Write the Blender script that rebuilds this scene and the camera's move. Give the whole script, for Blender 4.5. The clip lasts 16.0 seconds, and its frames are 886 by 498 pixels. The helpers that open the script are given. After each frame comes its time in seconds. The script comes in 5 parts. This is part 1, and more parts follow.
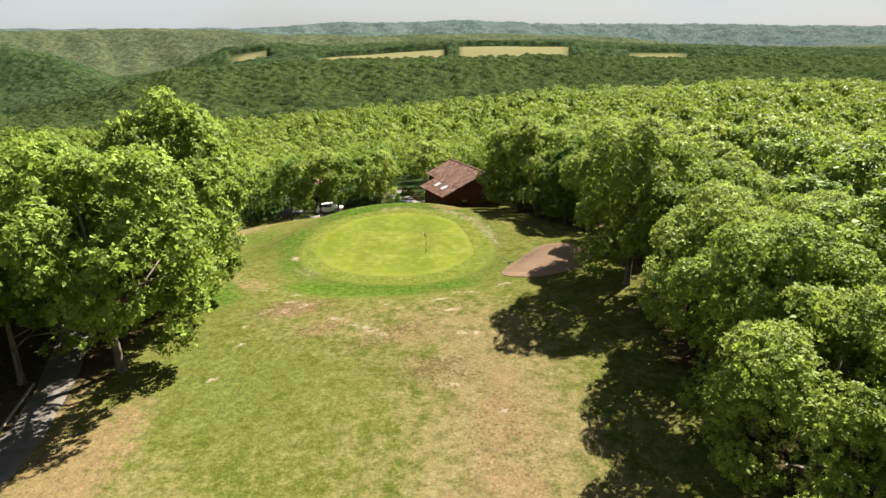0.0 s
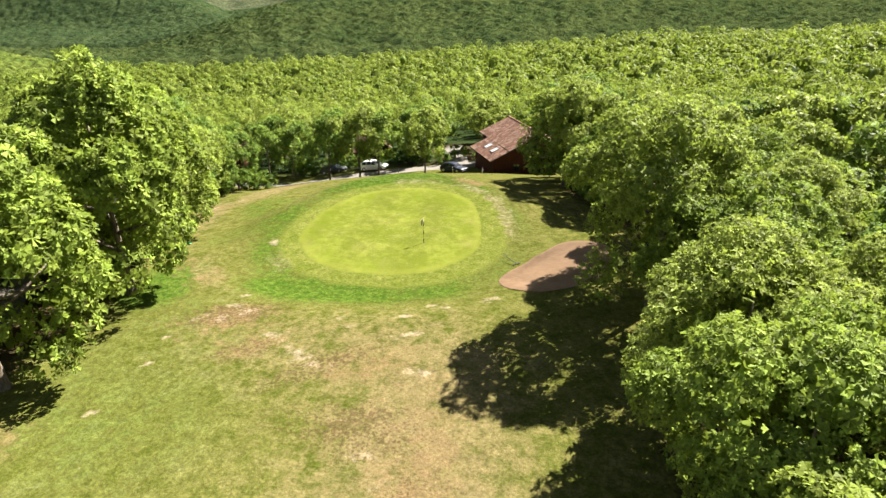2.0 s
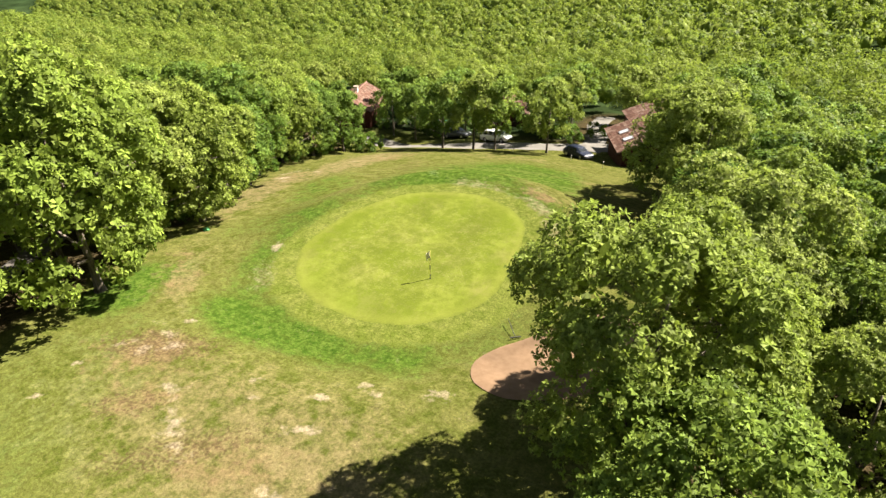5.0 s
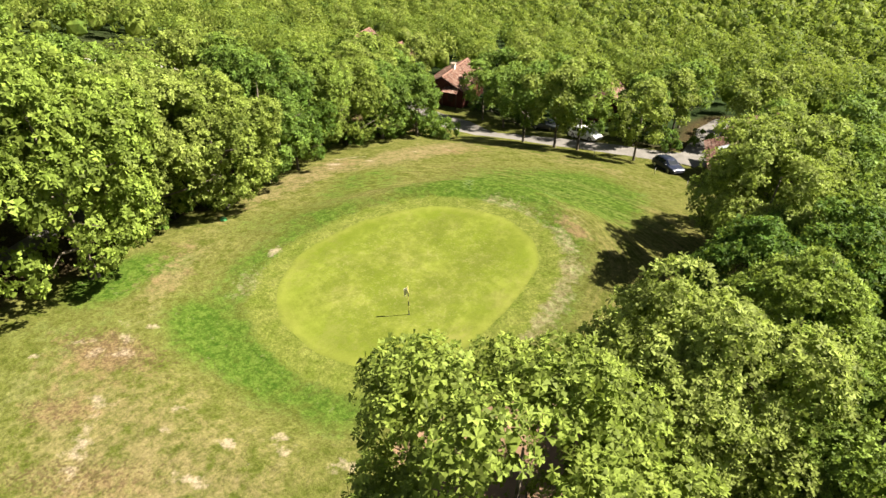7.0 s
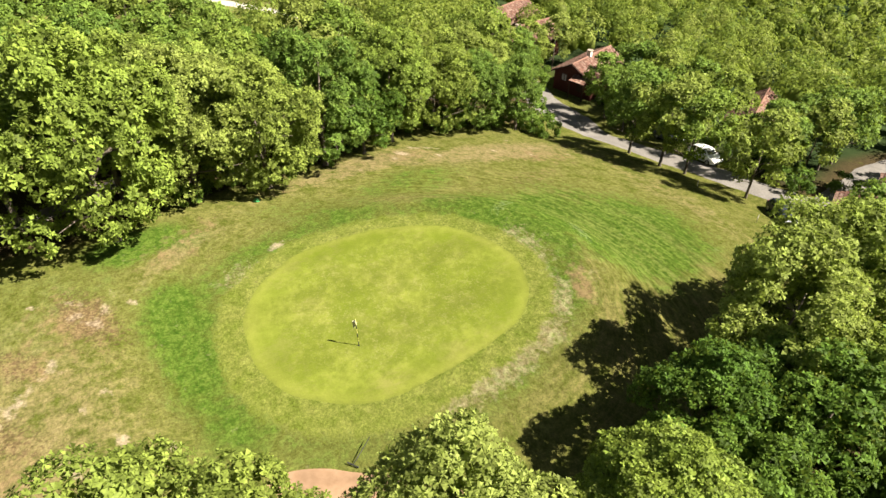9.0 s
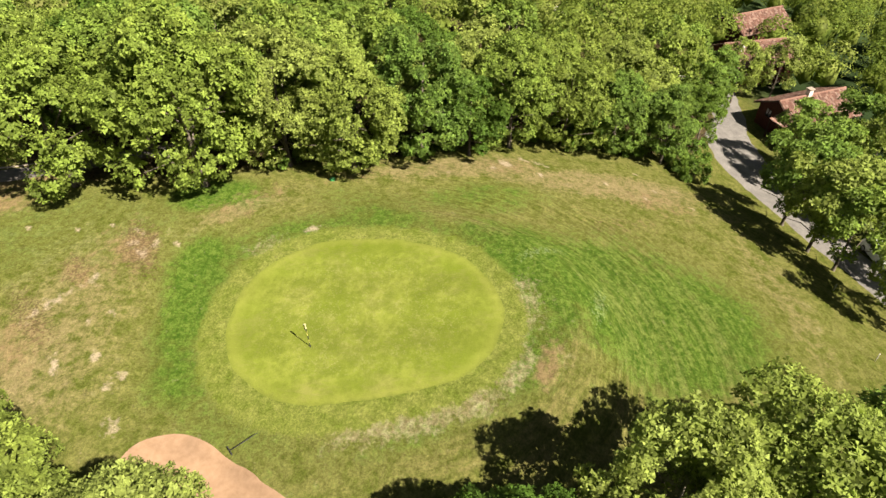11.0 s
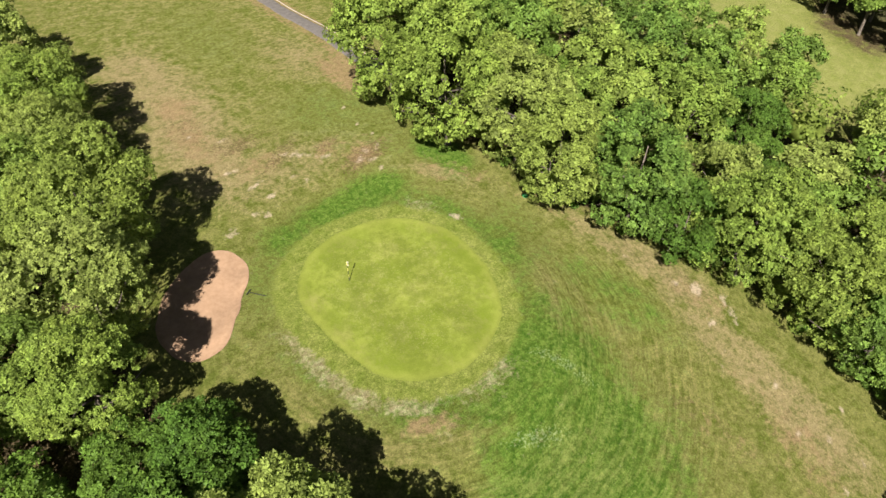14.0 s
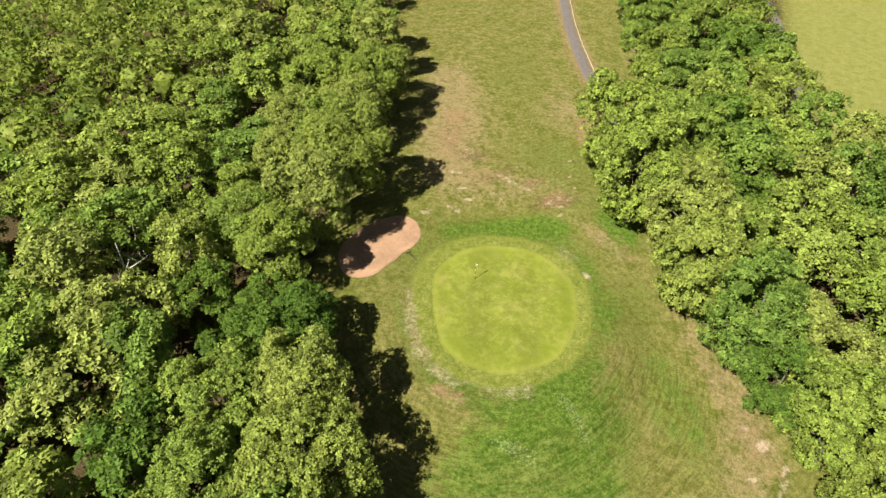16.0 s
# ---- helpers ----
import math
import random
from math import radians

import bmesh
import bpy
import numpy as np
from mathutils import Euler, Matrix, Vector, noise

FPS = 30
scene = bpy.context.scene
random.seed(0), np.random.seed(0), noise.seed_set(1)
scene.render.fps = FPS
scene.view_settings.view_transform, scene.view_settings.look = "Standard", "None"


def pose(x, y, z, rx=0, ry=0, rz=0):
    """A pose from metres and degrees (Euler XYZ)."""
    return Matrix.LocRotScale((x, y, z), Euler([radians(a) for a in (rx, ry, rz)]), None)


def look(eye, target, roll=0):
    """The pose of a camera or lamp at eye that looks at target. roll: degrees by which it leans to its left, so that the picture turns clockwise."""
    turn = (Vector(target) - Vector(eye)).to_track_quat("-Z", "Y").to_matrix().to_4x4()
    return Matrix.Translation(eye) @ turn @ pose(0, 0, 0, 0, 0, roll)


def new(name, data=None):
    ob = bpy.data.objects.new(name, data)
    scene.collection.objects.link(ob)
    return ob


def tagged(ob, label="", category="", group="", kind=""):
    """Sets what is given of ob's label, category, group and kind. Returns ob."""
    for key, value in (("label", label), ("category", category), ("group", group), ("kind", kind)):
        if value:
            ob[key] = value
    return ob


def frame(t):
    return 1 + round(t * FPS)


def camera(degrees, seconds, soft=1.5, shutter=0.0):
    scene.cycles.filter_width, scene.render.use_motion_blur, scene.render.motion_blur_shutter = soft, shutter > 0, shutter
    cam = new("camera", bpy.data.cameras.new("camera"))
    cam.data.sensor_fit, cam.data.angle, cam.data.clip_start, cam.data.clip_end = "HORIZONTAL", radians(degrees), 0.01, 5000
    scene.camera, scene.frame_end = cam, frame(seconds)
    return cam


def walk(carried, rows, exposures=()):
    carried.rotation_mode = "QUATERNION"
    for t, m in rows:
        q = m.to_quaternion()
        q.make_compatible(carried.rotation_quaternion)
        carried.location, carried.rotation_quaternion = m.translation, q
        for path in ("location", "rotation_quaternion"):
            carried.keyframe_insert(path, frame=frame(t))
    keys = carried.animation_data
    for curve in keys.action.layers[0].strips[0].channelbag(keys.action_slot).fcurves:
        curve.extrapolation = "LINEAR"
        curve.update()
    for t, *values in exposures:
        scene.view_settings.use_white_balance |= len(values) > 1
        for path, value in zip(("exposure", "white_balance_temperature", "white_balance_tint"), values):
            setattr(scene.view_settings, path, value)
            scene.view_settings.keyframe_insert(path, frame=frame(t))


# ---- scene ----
cam = camera(70.8, 16.0)
PATH = [
    (0, (-0.037, 3.634, 19.364), (-0.038, 5.519, 18.695), -0.0),
    (0.5, (1.65, 6.219, 19.507), (1.556, 8.083, 18.787), 0.1),
    (1, (3.393, 8.783, 19.648), (3.214, 10.62, 18.877), 0.2),
    (1.5, (5.121, 11.383, 19.685), (4.901, 13.198, 18.875), 0.1),
    (2, (7.106, 13.805, 19.958), (6.809, 15.596, 19.118), -0.2),
    (2.5, (9.027, 16.524, 20.0), (8.635, 18.284, 19.135), -0.8),
    (3, (10.641, 18.893, 20.192), (10.161, 20.617, 19.3), -0.8),
    (3.5, (12.108, 21.195, 20.695), (11.541, 22.874, 19.766), -0.2),
    (4, (13.342, 23.483, 21.304), (12.679, 25.107, 20.342), 0.0),
    (4.2, (13.768, 24.416, 21.548), (13.069, 26.016, 20.573), 0.1),
    (6.3, (18.252, 34.324, 23.652), (17.218, 35.641, 22.559), -0.6),
    (6.5, (18.526, 35.282, 23.845), (17.467, 36.571, 22.741), -0.3),
    (7, (19.493, 37.839, 24.295), (18.359, 39.04, 23.166), -0.2),
    (7.5, (20.458, 40.514, 24.631), (19.253, 41.618, 23.478), -0.4),
    (8, (21.286, 43.41, 25.05), (20.018, 44.412, 23.872), -0.4),
    (8.2, (21.609, 44.636, 25.339), (20.316, 45.59, 24.148), -0.4),
    (10.3, (24.041, 60.058, 29.91), (22.558, 60.319, 28.593), -1.1),
    (10.5, (23.953, 61.668, 30.134), (22.466, 61.855, 28.81), -1.3),
    (11, (23.541, 66.141, 30.768), (22.056, 66.118, 29.429), -1.7),
    (11.5, (22.489, 70.74, 31.586), (21.041, 70.481, 30.231), -1.9),
    (12, (20.799, 75.336, 32.402), (19.421, 74.844, 31.038), -2.1),
    (12.5, (18.508, 79.493, 33.222), (17.24, 78.78, 31.849), -2.2),
    (13, (16.056, 83.244, 33.939), (14.922, 82.335, 32.566), -2.2),
    (13.5, (13.448, 87.064, 35.125), (12.476, 85.989, 33.746), -2.0),
    (14, (10.772, 91.004, 36.608), (9.995, 89.78, 35.231), -1.8),
    (14.5, (7.979, 94.838, 38.09), (7.442, 93.479, 36.724), -1.3),
    (15, (4.918, 98.274, 39.735), (4.646, 96.829, 38.379), -0.5),
    (15.5, (1.814, 101.417, 41.624), (1.778, 99.92, 40.298), 0.5),
    (16, (-1.416, 105.153, 43.378), (-1.313, 103.614, 42.106), 1.3),
]
EXPOSURE = [(0, 2.28, 6650, 12), (1, 2.47, 6650, 12), (2, 2.45, 6700, 12), (3.5, 2.34, 6800, 12), (7, 2.12, 6800, 12), (11, 1.73, 6850, 15), (12.5, 1.56, 6350, 15), (14.5, 1.60, 6250, 15), (16, 1.67, 6700, 15)]
walk(cam, [(t, look(eye, target, roll)) for t, eye, target, roll in PATH], EXPOSURE)

# ---- world and light ----
world = bpy.data.worlds.new("sky")
scene.world = world
world.use_nodes = True
SUN_DIR = Vector((0.64, 0.77, 1.10)).normalized()
_wn = world.node_tree.nodes
_sky = _wn.new("ShaderNodeTexSky")
_sky.sky_type = "NISHITA"
_sky.sun_disc = False
_sky.sun_elevation = math.asin(SUN_DIR.z)
_sky.sun_rotation = math.atan2(SUN_DIR.x, SUN_DIR.y)
_sky.air_density, _sky.dust_density, _sky.ozone_density = 1.0, 1.0, 1.0
_wn["Background"].inputs["Strength"].default_value = 0.0195
# thin bright cloud over the blue
_co, _no, _mr, _mx = _wn.new("ShaderNodeTexCoord"), _wn.new("ShaderNodeTexNoise"), _wn.new("ShaderNodeMapRange"), _wn.new("ShaderNodeMix")
_st = _wn.new("ShaderNodeMapping")
_st.inputs["Scale"].default_value = (1.0, 1.0, 5.0)
_no.inputs["Scale"].default_value, _no.inputs["Detail"].default_value = 2.2, 6.0
_mr.inputs["From Min"].default_value, _mr.inputs["From Max"].default_value = 0.30, 0.62
_mr.inputs["To Min"].default_value, _mr.inputs["To Max"].default_value = 0.6, 1.0
_sx, _ze, _mu = _wn.new("ShaderNodeSeparateXYZ"), _wn.new("ShaderNodeMapRange"), _wn.new("ShaderNodeMath")
_mu.operation = "MULTIPLY"
_ze.inputs["From Min"].default_value, _ze.inputs["From Max"].default_value = 0.05, 0.6
_ze.inputs["To Min"].default_value, _ze.inputs["To Max"].default_value = 1.0, 0.25
_mx.data_type = "RGBA"
_mx.inputs[7].default_value = (7.0, 7.7, 8.0, 1.0)
for a, b in ((_co.outputs["Generated"], _st.inputs["Vector"]), (_st.outputs["Vector"], _no.inputs["Vector"]), (_no.outputs["Fac"], _mr.inputs["Value"]), (_co.outputs["Generated"], _sx.inputs[0]), (_sx.outputs["Z"], _ze.inputs["Value"]), (_mr.outputs["Result"], _mu.inputs[0]), (_ze.outputs["Result"], _mu.inputs[1]), (_mu.outputs[0], _mx.inputs[0]),
             (_sky.outputs[0], _mx.inputs[6]), (_mx.outputs[2], _wn["Background"].inputs["Color"])):
    world.node_tree.links.new(a, b)
sun_data = bpy.data.lights.new("sun", "SUN")
sun_data.energy, sun_data.angle, sun_data.color = 5.0, radians(0.55), (1.0, 0.95, 0.84)
sun = new("sun", sun_data)
sun.matrix_world = look(SUN_DIR * 200, (0, 0, 0))

rnd = random.Random(11)


# ---- node helpers ----
class Mat:
    """A node material with short calls."""

    def __init__(self, name):
        self.m = bpy.data.materials.new(name)
        self.m.use_nodes = True
        self.t = self.m.node_tree
        self.b = self.t.nodes["Principled BSDF"]
        self.out = self.t.nodes["Material Output"]

    def n(self, kind, **kw):
        nd = self.t.nodes.new(kind)
        for k, v in kw.items():
            setattr(nd, k, v)
        return nd

    def link(self, a, b):
        self.t.links.new(a, b)

    def put(self, socket, v):
        if isinstance(v, (int, float)):
            socket.default_value = v
        elif isinstance(v, tuple):
            socket.default_value = (*v, 1.0)[:4] if len(socket.default_value) == 4 else v
        else:
            self.link(v, socket)

    def pos(self):
        return self.n("ShaderNodeNewGeometry").outputs["Position"]

    def obj(self):
        return self.n("ShaderNodeTexCoord").outputs["Object"]

    def noise(self, vec, scale, detail=4.0, rough=0.6, distortion=0.0):
        nd = self.n("ShaderNodeTexNoise")
        self.put(nd.inputs["Vector"], vec)
        nd.inputs["Scale"].default_value = scale
        nd.inputs["Detail"].default_value = detail
        nd.inputs["Roughness"].default_value = rough
        nd.inputs["Distortion"].default_value = distortion
        return nd.outputs["Fac"]

    def ramp(self, fac, a, b, lo=0.0, hi=1.0):
        nd = self.n("ShaderNodeMapRange", clamp=True)
        self.put(nd.inputs["Value"], fac)
        nd.inputs["From Min"].default_value = a
        nd.inputs["From Max"].default_value = b
        nd.inputs["To Min"].default_value = lo
        nd.inputs["To Max"].default_value = hi
        return nd.outputs["Result"]

    def mix(self, fac, a, b, mode="MIX"):
        nd = self.n("ShaderNodeMix", data_type="RGBA", blend_type=mode)
        self.put(nd.inputs[0], fac)
        self.put(nd.inputs[6], a)
        self.put(nd.inputs[7], b)
        return nd.outputs[2]

    def math(self, op, a, b=0.0, c=0.0):
        nd = self.n("ShaderNodeMath", operation=op)
        self.put(nd.inputs[0], a)
        self.put(nd.inputs[1], b)
        self.put(nd.inputs[2], c)
        return nd.outputs[0]

    def scale_vec(self, vec, s):
        nd = self.n("ShaderNodeVectorMath", operation="MULTIPLY")
        self.put(nd.inputs[0], vec)
        nd.inputs[1].default_value = s
        return nd.outputs[0]

    def attr(self, name):
        return self.n("ShaderNodeAttribute", attribute_name=name).outputs["Fac"]

    def rand_object(self):
        return self.n("ShaderNodeObjectInfo").outputs["Random"]

    def rand_island(self):
        return self.n("ShaderNodeNewGeometry").outputs["Random Per Island"]

    def value(self, col, v):
        nd = self.n("ShaderNodeHueSaturation")
        self.put(nd.inputs["Color"], col)
        self.put(nd.inputs["Value"], v)
        return nd.outputs["Color"]

    def bump(self, height, strength, distance=0.05):
        nd = self.n("ShaderNodeBump")
        self.put(nd.inputs["Height"], height)
        nd.inputs["Strength"].default_value = strength
        nd.inputs["Distance"].default_value = distance
        self.link(nd.outputs[0], self.b.inputs["Normal"])

    def finish(self, color, rough=0.8, spec=0.3, metal=0.0, turf_rough=0.0):
        self.put(self.b.inputs["Base Color"], color)
        self.put(self.b.inputs["Roughness"], rough)
        self.b.inputs["Specular IOR Level"].default_value = spec
        self.b.inputs["Metallic"].default_value = metal
        self.b.inputs["Diffuse Roughness"].default_value = turf_rough
        return self.m


def leaf_material(name, cols, tree_scale=None, transl=0.36, spread=(0.46, 1.54), gloss=0.08, grain=6.5):
    """Foliage: tree-to-tree colour, leaf-to-leaf brightness, light passing through."""
    m = Mat(name)
    r = m.rand_object() if tree_scale is None else m.ramp(m.noise(m.pos(), tree_scale, 2.0), 0.36, 0.64)
    c = m.mix(m.ramp(r, 0.0, 0.5), cols[0], cols[1])
    c = m.mix(m.ramp(r, 0.5, 1.0), c, cols[2])
    patch = m.noise(m.pos(), 0.55, 2.0)
    c = m.mix(m.ramp(patch, 0.45, 0.7, 0.0, 0.32), c, cols[3])
    c = m.value(c, m.ramp(m.rand_island(), 0, 1, *spread))
    c = m.value(c, m.ramp(m.noise(m.pos(), grain, 4.0, 0.7), 0.34, 0.66, 0.60, 1.40))
    m.finish(c, 0.55, gloss)
    tr = m.n("ShaderNodeBsdfTranslucent")
    m.link(m.mix(0.45, c, (0.27, 0.36, 0.042)), tr.inputs["Color"])
    ms = m.n("ShaderNodeMixShader")
    ms.inputs[0].default_value = transl
    m.link(m.b.outputs[0], ms.inputs[1])
    m.link(tr.outputs[0], ms.inputs[2])
    m.link(ms.outputs[0], m.out.inputs["Surface"])
    return m.m


LEAVES = {"yellow": leaf_material("yellow_green_leaves", ((0.113, 0.168, 0.030), (0.141, 0.196, 0.033), (0.165, 0.218, 0.043), (0.201, 0.232, 0.040))),
          "pale": leaf_material("pale_leaves", ((0.146, 0.194, 0.036), (0.175, 0.220, 0.046), (0.194, 0.235, 0.057), (0.196, 0.231, 0.040)), transl=0.42),
          "middle": leaf_material("mid_green_leaves", ((0.084, 0.144, 0.026), (0.107, 0.170, 0.030), (0.130, 0.192, 0.033), (0.172, 0.218, 0.038))),
          "dark": leaf_material("dark_leaves", ((0.055, 0.106, 0.016), (0.069, 0.122, 0.018), (0.085, 0.138, 0.020), (0.095, 0.144, 0.019)))}
wood_leaf_mat = leaf_material("woodland_leaves", ((0.076, 0.120, 0.022), (0.124, 0.168, 0.028), (0.160, 0.192, 0.044), (0.168, 0.190, 0.032)), 0.13, transl=0.40, spread=(0.66, 1.34), gloss=0.06, grain=1.3)


# gain and cast put sun, shade and distance haze into the base colour
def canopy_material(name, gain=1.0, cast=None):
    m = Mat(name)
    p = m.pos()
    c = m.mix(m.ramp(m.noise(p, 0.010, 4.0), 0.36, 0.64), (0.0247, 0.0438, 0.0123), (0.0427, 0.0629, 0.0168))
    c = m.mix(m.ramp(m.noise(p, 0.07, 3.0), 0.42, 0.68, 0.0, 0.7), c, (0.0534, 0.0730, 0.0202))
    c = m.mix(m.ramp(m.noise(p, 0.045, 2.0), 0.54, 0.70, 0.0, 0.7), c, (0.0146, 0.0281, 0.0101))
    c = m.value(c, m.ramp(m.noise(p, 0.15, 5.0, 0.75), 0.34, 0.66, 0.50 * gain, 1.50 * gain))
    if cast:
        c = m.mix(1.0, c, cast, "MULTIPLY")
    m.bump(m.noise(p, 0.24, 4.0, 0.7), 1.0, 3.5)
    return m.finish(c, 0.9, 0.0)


# one canopy, shaded, sunlit or hazed hill by hill through its colour
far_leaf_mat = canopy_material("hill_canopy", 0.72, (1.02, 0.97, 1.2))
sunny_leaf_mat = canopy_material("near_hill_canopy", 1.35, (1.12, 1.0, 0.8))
ridge_leaf_mat = canopy_material("hazed_ridge_canopy", 1.0, (1.22, 0.97, 1.9))
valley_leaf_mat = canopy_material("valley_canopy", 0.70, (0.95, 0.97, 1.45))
haze_leaf_mat = canopy_material("hazed_skyline_canopy", 1.25, (1.08, 0.97, 3.3))


def bark_material():
    m = Mat("bark")
    v = m.scale_vec(m.obj(), (6.0, 6.0, 1.2))
    f = m.noise(v, 1.5, 6.0)
    c = m.mix(m.ramp(f, 0.35, 0.65), (0.045, 0.035, 0.026), (0.16, 0.135, 0.105))
    m.bump(f, 0.6, 0.05)
    return m.finish(c, 0.9, 0.15)


bark_mat = bark_material()


def grass_material():
    """The turf: lush, dry, bare and littered zones carried by the sheet, broken up by noise."""
    m = Mat("turf")
    p = m.pos()
    big, mid, fine = m.noise(p, 0.11, 5.0), m.noise(p, 0.7, 5.0, 0.65), m.noise(p, 7.0, 5.0, 0.7)
    grain = m.noise(p, 22.0, 2.0, 0.7)
    patchy = m.noise(p, 2.1, 5.0, 0.7)
    c = m.mix(m.ramp(m.math("ADD", mid, m.math("MULTIPLY", patchy, 0.7)), 0.68, 1.02), (0.0530, 0.0640, 0.0120), (0.0985, 0.0950, 0.0290))
    lush = m.math("ADD", m.attr("lush"), m.math("ADD", m.ramp(mid, 0.3, 0.7, -0.42, 0.38), m.ramp(patchy, 0.3, 0.7, -0.34, 0.30)))
    rich = m.ramp(lush, 0.16, 0.78, 0.0, 1.0)
    c = m.mix(rich, c, m.mix(m.ramp(patchy, 0.38, 0.62), (0.0280, 0.0585, 0.0072), (0.0570, 0.0860, 0.0140)))
    dry = m.math("ADD", m.math("SUBTRACT", m.attr("dry"), m.math("MULTIPLY", m.attr("lush"), 0.45)), m.math("ADD", m.ramp(patchy, 0.3, 0.7, -0.32, 0.32), m.ramp(mid, 0.3, 0.7, -0.30, 0.32)))
    c = m.mix(m.ramp(dry, 0.36, 1.15, 0.0, 0.85), c, (0.135, 0.107, 0.053))
    soil = m.math("ADD", m.attr("soil"), m.ramp(m.noise(p, 1.3, 5.0, 0.7), 0.3, 0.7, -0.5, 0.5))
    c = m.mix(m.ramp(soil, 0.35, 1.0, 0.0, 0.85), c, (0.134, 0.094, 0.048))
    bare = m.math("ADD", m.attr("bare"), m.ramp(m.noise(p, 2.3, 6.0, 0.7), 0.3, 0.7, -0.55, 0.55))
    c = m.mix(m.ramp(bare, 0.40, 0.95, 0.0, 0.72), c, (0.235, 0.190, 0.132))
    lit = m.math("ADD", m.attr("litter"), m.ramp(m.noise(p, 0.9, 4.0), 0.3, 0.7, -0.4, 0.4))
    c = m.mix(m.ramp(lit, 0.3, 0.8, 0.0, 0.95), c, m.mix(m.ramp(fine, 0.4, 0.6), (0.0319, 0.0245, 0.0139), (0.0532, 0.0383, 0.0202)))
    fleck = m.math("ADD", m.attr("fleck"), m.ramp(m.noise(p, 5.5, 4.0, 0.65), 0.3, 0.7, -0.9, 0.5))
    c = m.mix(m.ramp(fleck, 0.50, 0.78, 0.0, 0.62), c, (0.0540, 0.0350, 0.0180))
    clover = m.math("ADD", m.attr("clover"), m.ramp(m.noise(p, 7.0, 3.0, 0.6), 0.3, 0.7, -0.9, 0.5))
    c = m.mix(m.ramp(clover, 0.64, 0.90, 0.0, 0.32), c, (0.1470, 0.1680, 0.0980))
    # the fringe cut short round the green
    away = m.math("ADD", m.math("MULTIPLY", m.attr("fringe"), 2.0), m.math("ADD", m.ramp(patchy, 0.3, 0.7, -0.035, 0.035), m.ramp(mid, 0.3, 0.7, -0.03, 0.03)))
    short = m.mix(m.ramp(m.math("ADD", mid, m.math("MULTIPLY", patchy, 0.6)), 0.62, 0.98), (0.070, 0.092, 0.014), (0.112, 0.124, 0.028))
    c = m.mix(m.ramp(away, 0.975, 1.012, 0.85, 0.0), c, short)
    straw = m.math("ADD", m.attr("straw"), m.math("ADD", m.ramp(m.noise(p, 3.1, 5.0, 0.75), 0.3, 0.7, -0.55, 0.42), m.ramp(mid, 0.3, 0.7, -0.42, 0.30)))
    c = m.mix(m.ramp(straw, 0.26, 0.95, 0.0, 0.80), c, m.mix(m.ramp(patchy, 0.4, 0.6), (0.140, 0.114, 0.060), (0.178, 0.160, 0.092)))
    off = m.n("ShaderNodeVectorMath", operation="SUBTRACT")
    m.link(p, off.inputs[0])
    off.inputs[1].default_value = (-3.0, 63.0, 0.0)
    ln = m.n("ShaderNodeVectorMath", operation="LENGTH")
    m.link(m.scale_vec(off.outputs[0], (1.0, 1.0, 0.0)), ln.inputs[0])
    # passes of the mower round the back of the green, darker and drier by turns
    ox = m.n("ShaderNodeSeparateXYZ")
    m.link(off.outputs[0], ox.inputs[0])
    round_ = m.n("ShaderNodeCombineXYZ")
    m.link(m.math("ADD", ln.outputs["Value"], m.math("MULTIPLY", big, 1.6)), round_.inputs[0])
    m.link(m.math("MULTIPLY", m.math("ARCTAN2", ox.outputs[1], ox.outputs[0]), 1.6), round_.inputs[1])
    arcs, wide = m.noise(round_.outputs[0], 3.2, 5.0, 0.7), m.noise(round_.outputs[0], 0.55, 3.0, 0.6)
    c = m.value(c, m.math("ADD", 1.0, m.math("MULTIPLY", m.attr("mown"), m.ramp(arcs, 0.34, 0.66, -0.30, 0.30))))
    streak = m.math("MULTIPLY", m.ramp(m.math("ADD", arcs, m.math("MULTIPLY", wide, 0.8)), 0.86, 1.10), m.math("MULTIPLY", m.attr("mown"), m.math("MULTIPLY", m.ramp(patchy, 0.3, 0.62, 0.3, 1.0), m.math("SUBTRACT", 1.0, m.math("MULTIPLY", rich, 0.6)))))
    c = m.mix(m.math("MULTIPLY", streak, 0.70), c, (0.1155, 0.0896, 0.0400))
    c = m.value(c, m.ramp(patchy, 0.32, 0.68, 0.82, 1.18))
    c = m.mix(m.math("MULTIPLY", m.attr("next_hole"), 0.7), c, m.mix(m.ramp(mid, 0.3, 0.7), (0.1050, 0.1204, 0.0280), (0.1330, 0.1344, 0.0462)))
    c = m.value(c, m.ramp(fine, 0.34, 0.66, 0.68, 1.32))
    c = m.value(c, m.ramp(grain, 0.32, 0.68, 0.80, 1.20))
    # far country: woodland floor and hillside canopy; haze painted blue-grey into the farthest
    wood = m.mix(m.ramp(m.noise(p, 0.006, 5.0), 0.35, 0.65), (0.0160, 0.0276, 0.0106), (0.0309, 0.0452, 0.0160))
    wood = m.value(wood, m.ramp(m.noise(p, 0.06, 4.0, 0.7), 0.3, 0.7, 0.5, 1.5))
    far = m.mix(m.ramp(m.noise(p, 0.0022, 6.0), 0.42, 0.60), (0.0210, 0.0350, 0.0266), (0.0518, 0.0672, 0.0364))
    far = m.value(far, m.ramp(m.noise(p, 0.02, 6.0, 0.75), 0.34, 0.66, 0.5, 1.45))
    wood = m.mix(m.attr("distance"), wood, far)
    field = m.mix(m.ramp(mid, 0.3, 0.7), (0.150, 0.134, 0.068), (0.128, 0.126, 0.060))
    wood = m.mix(m.attr("field"), wood, field)
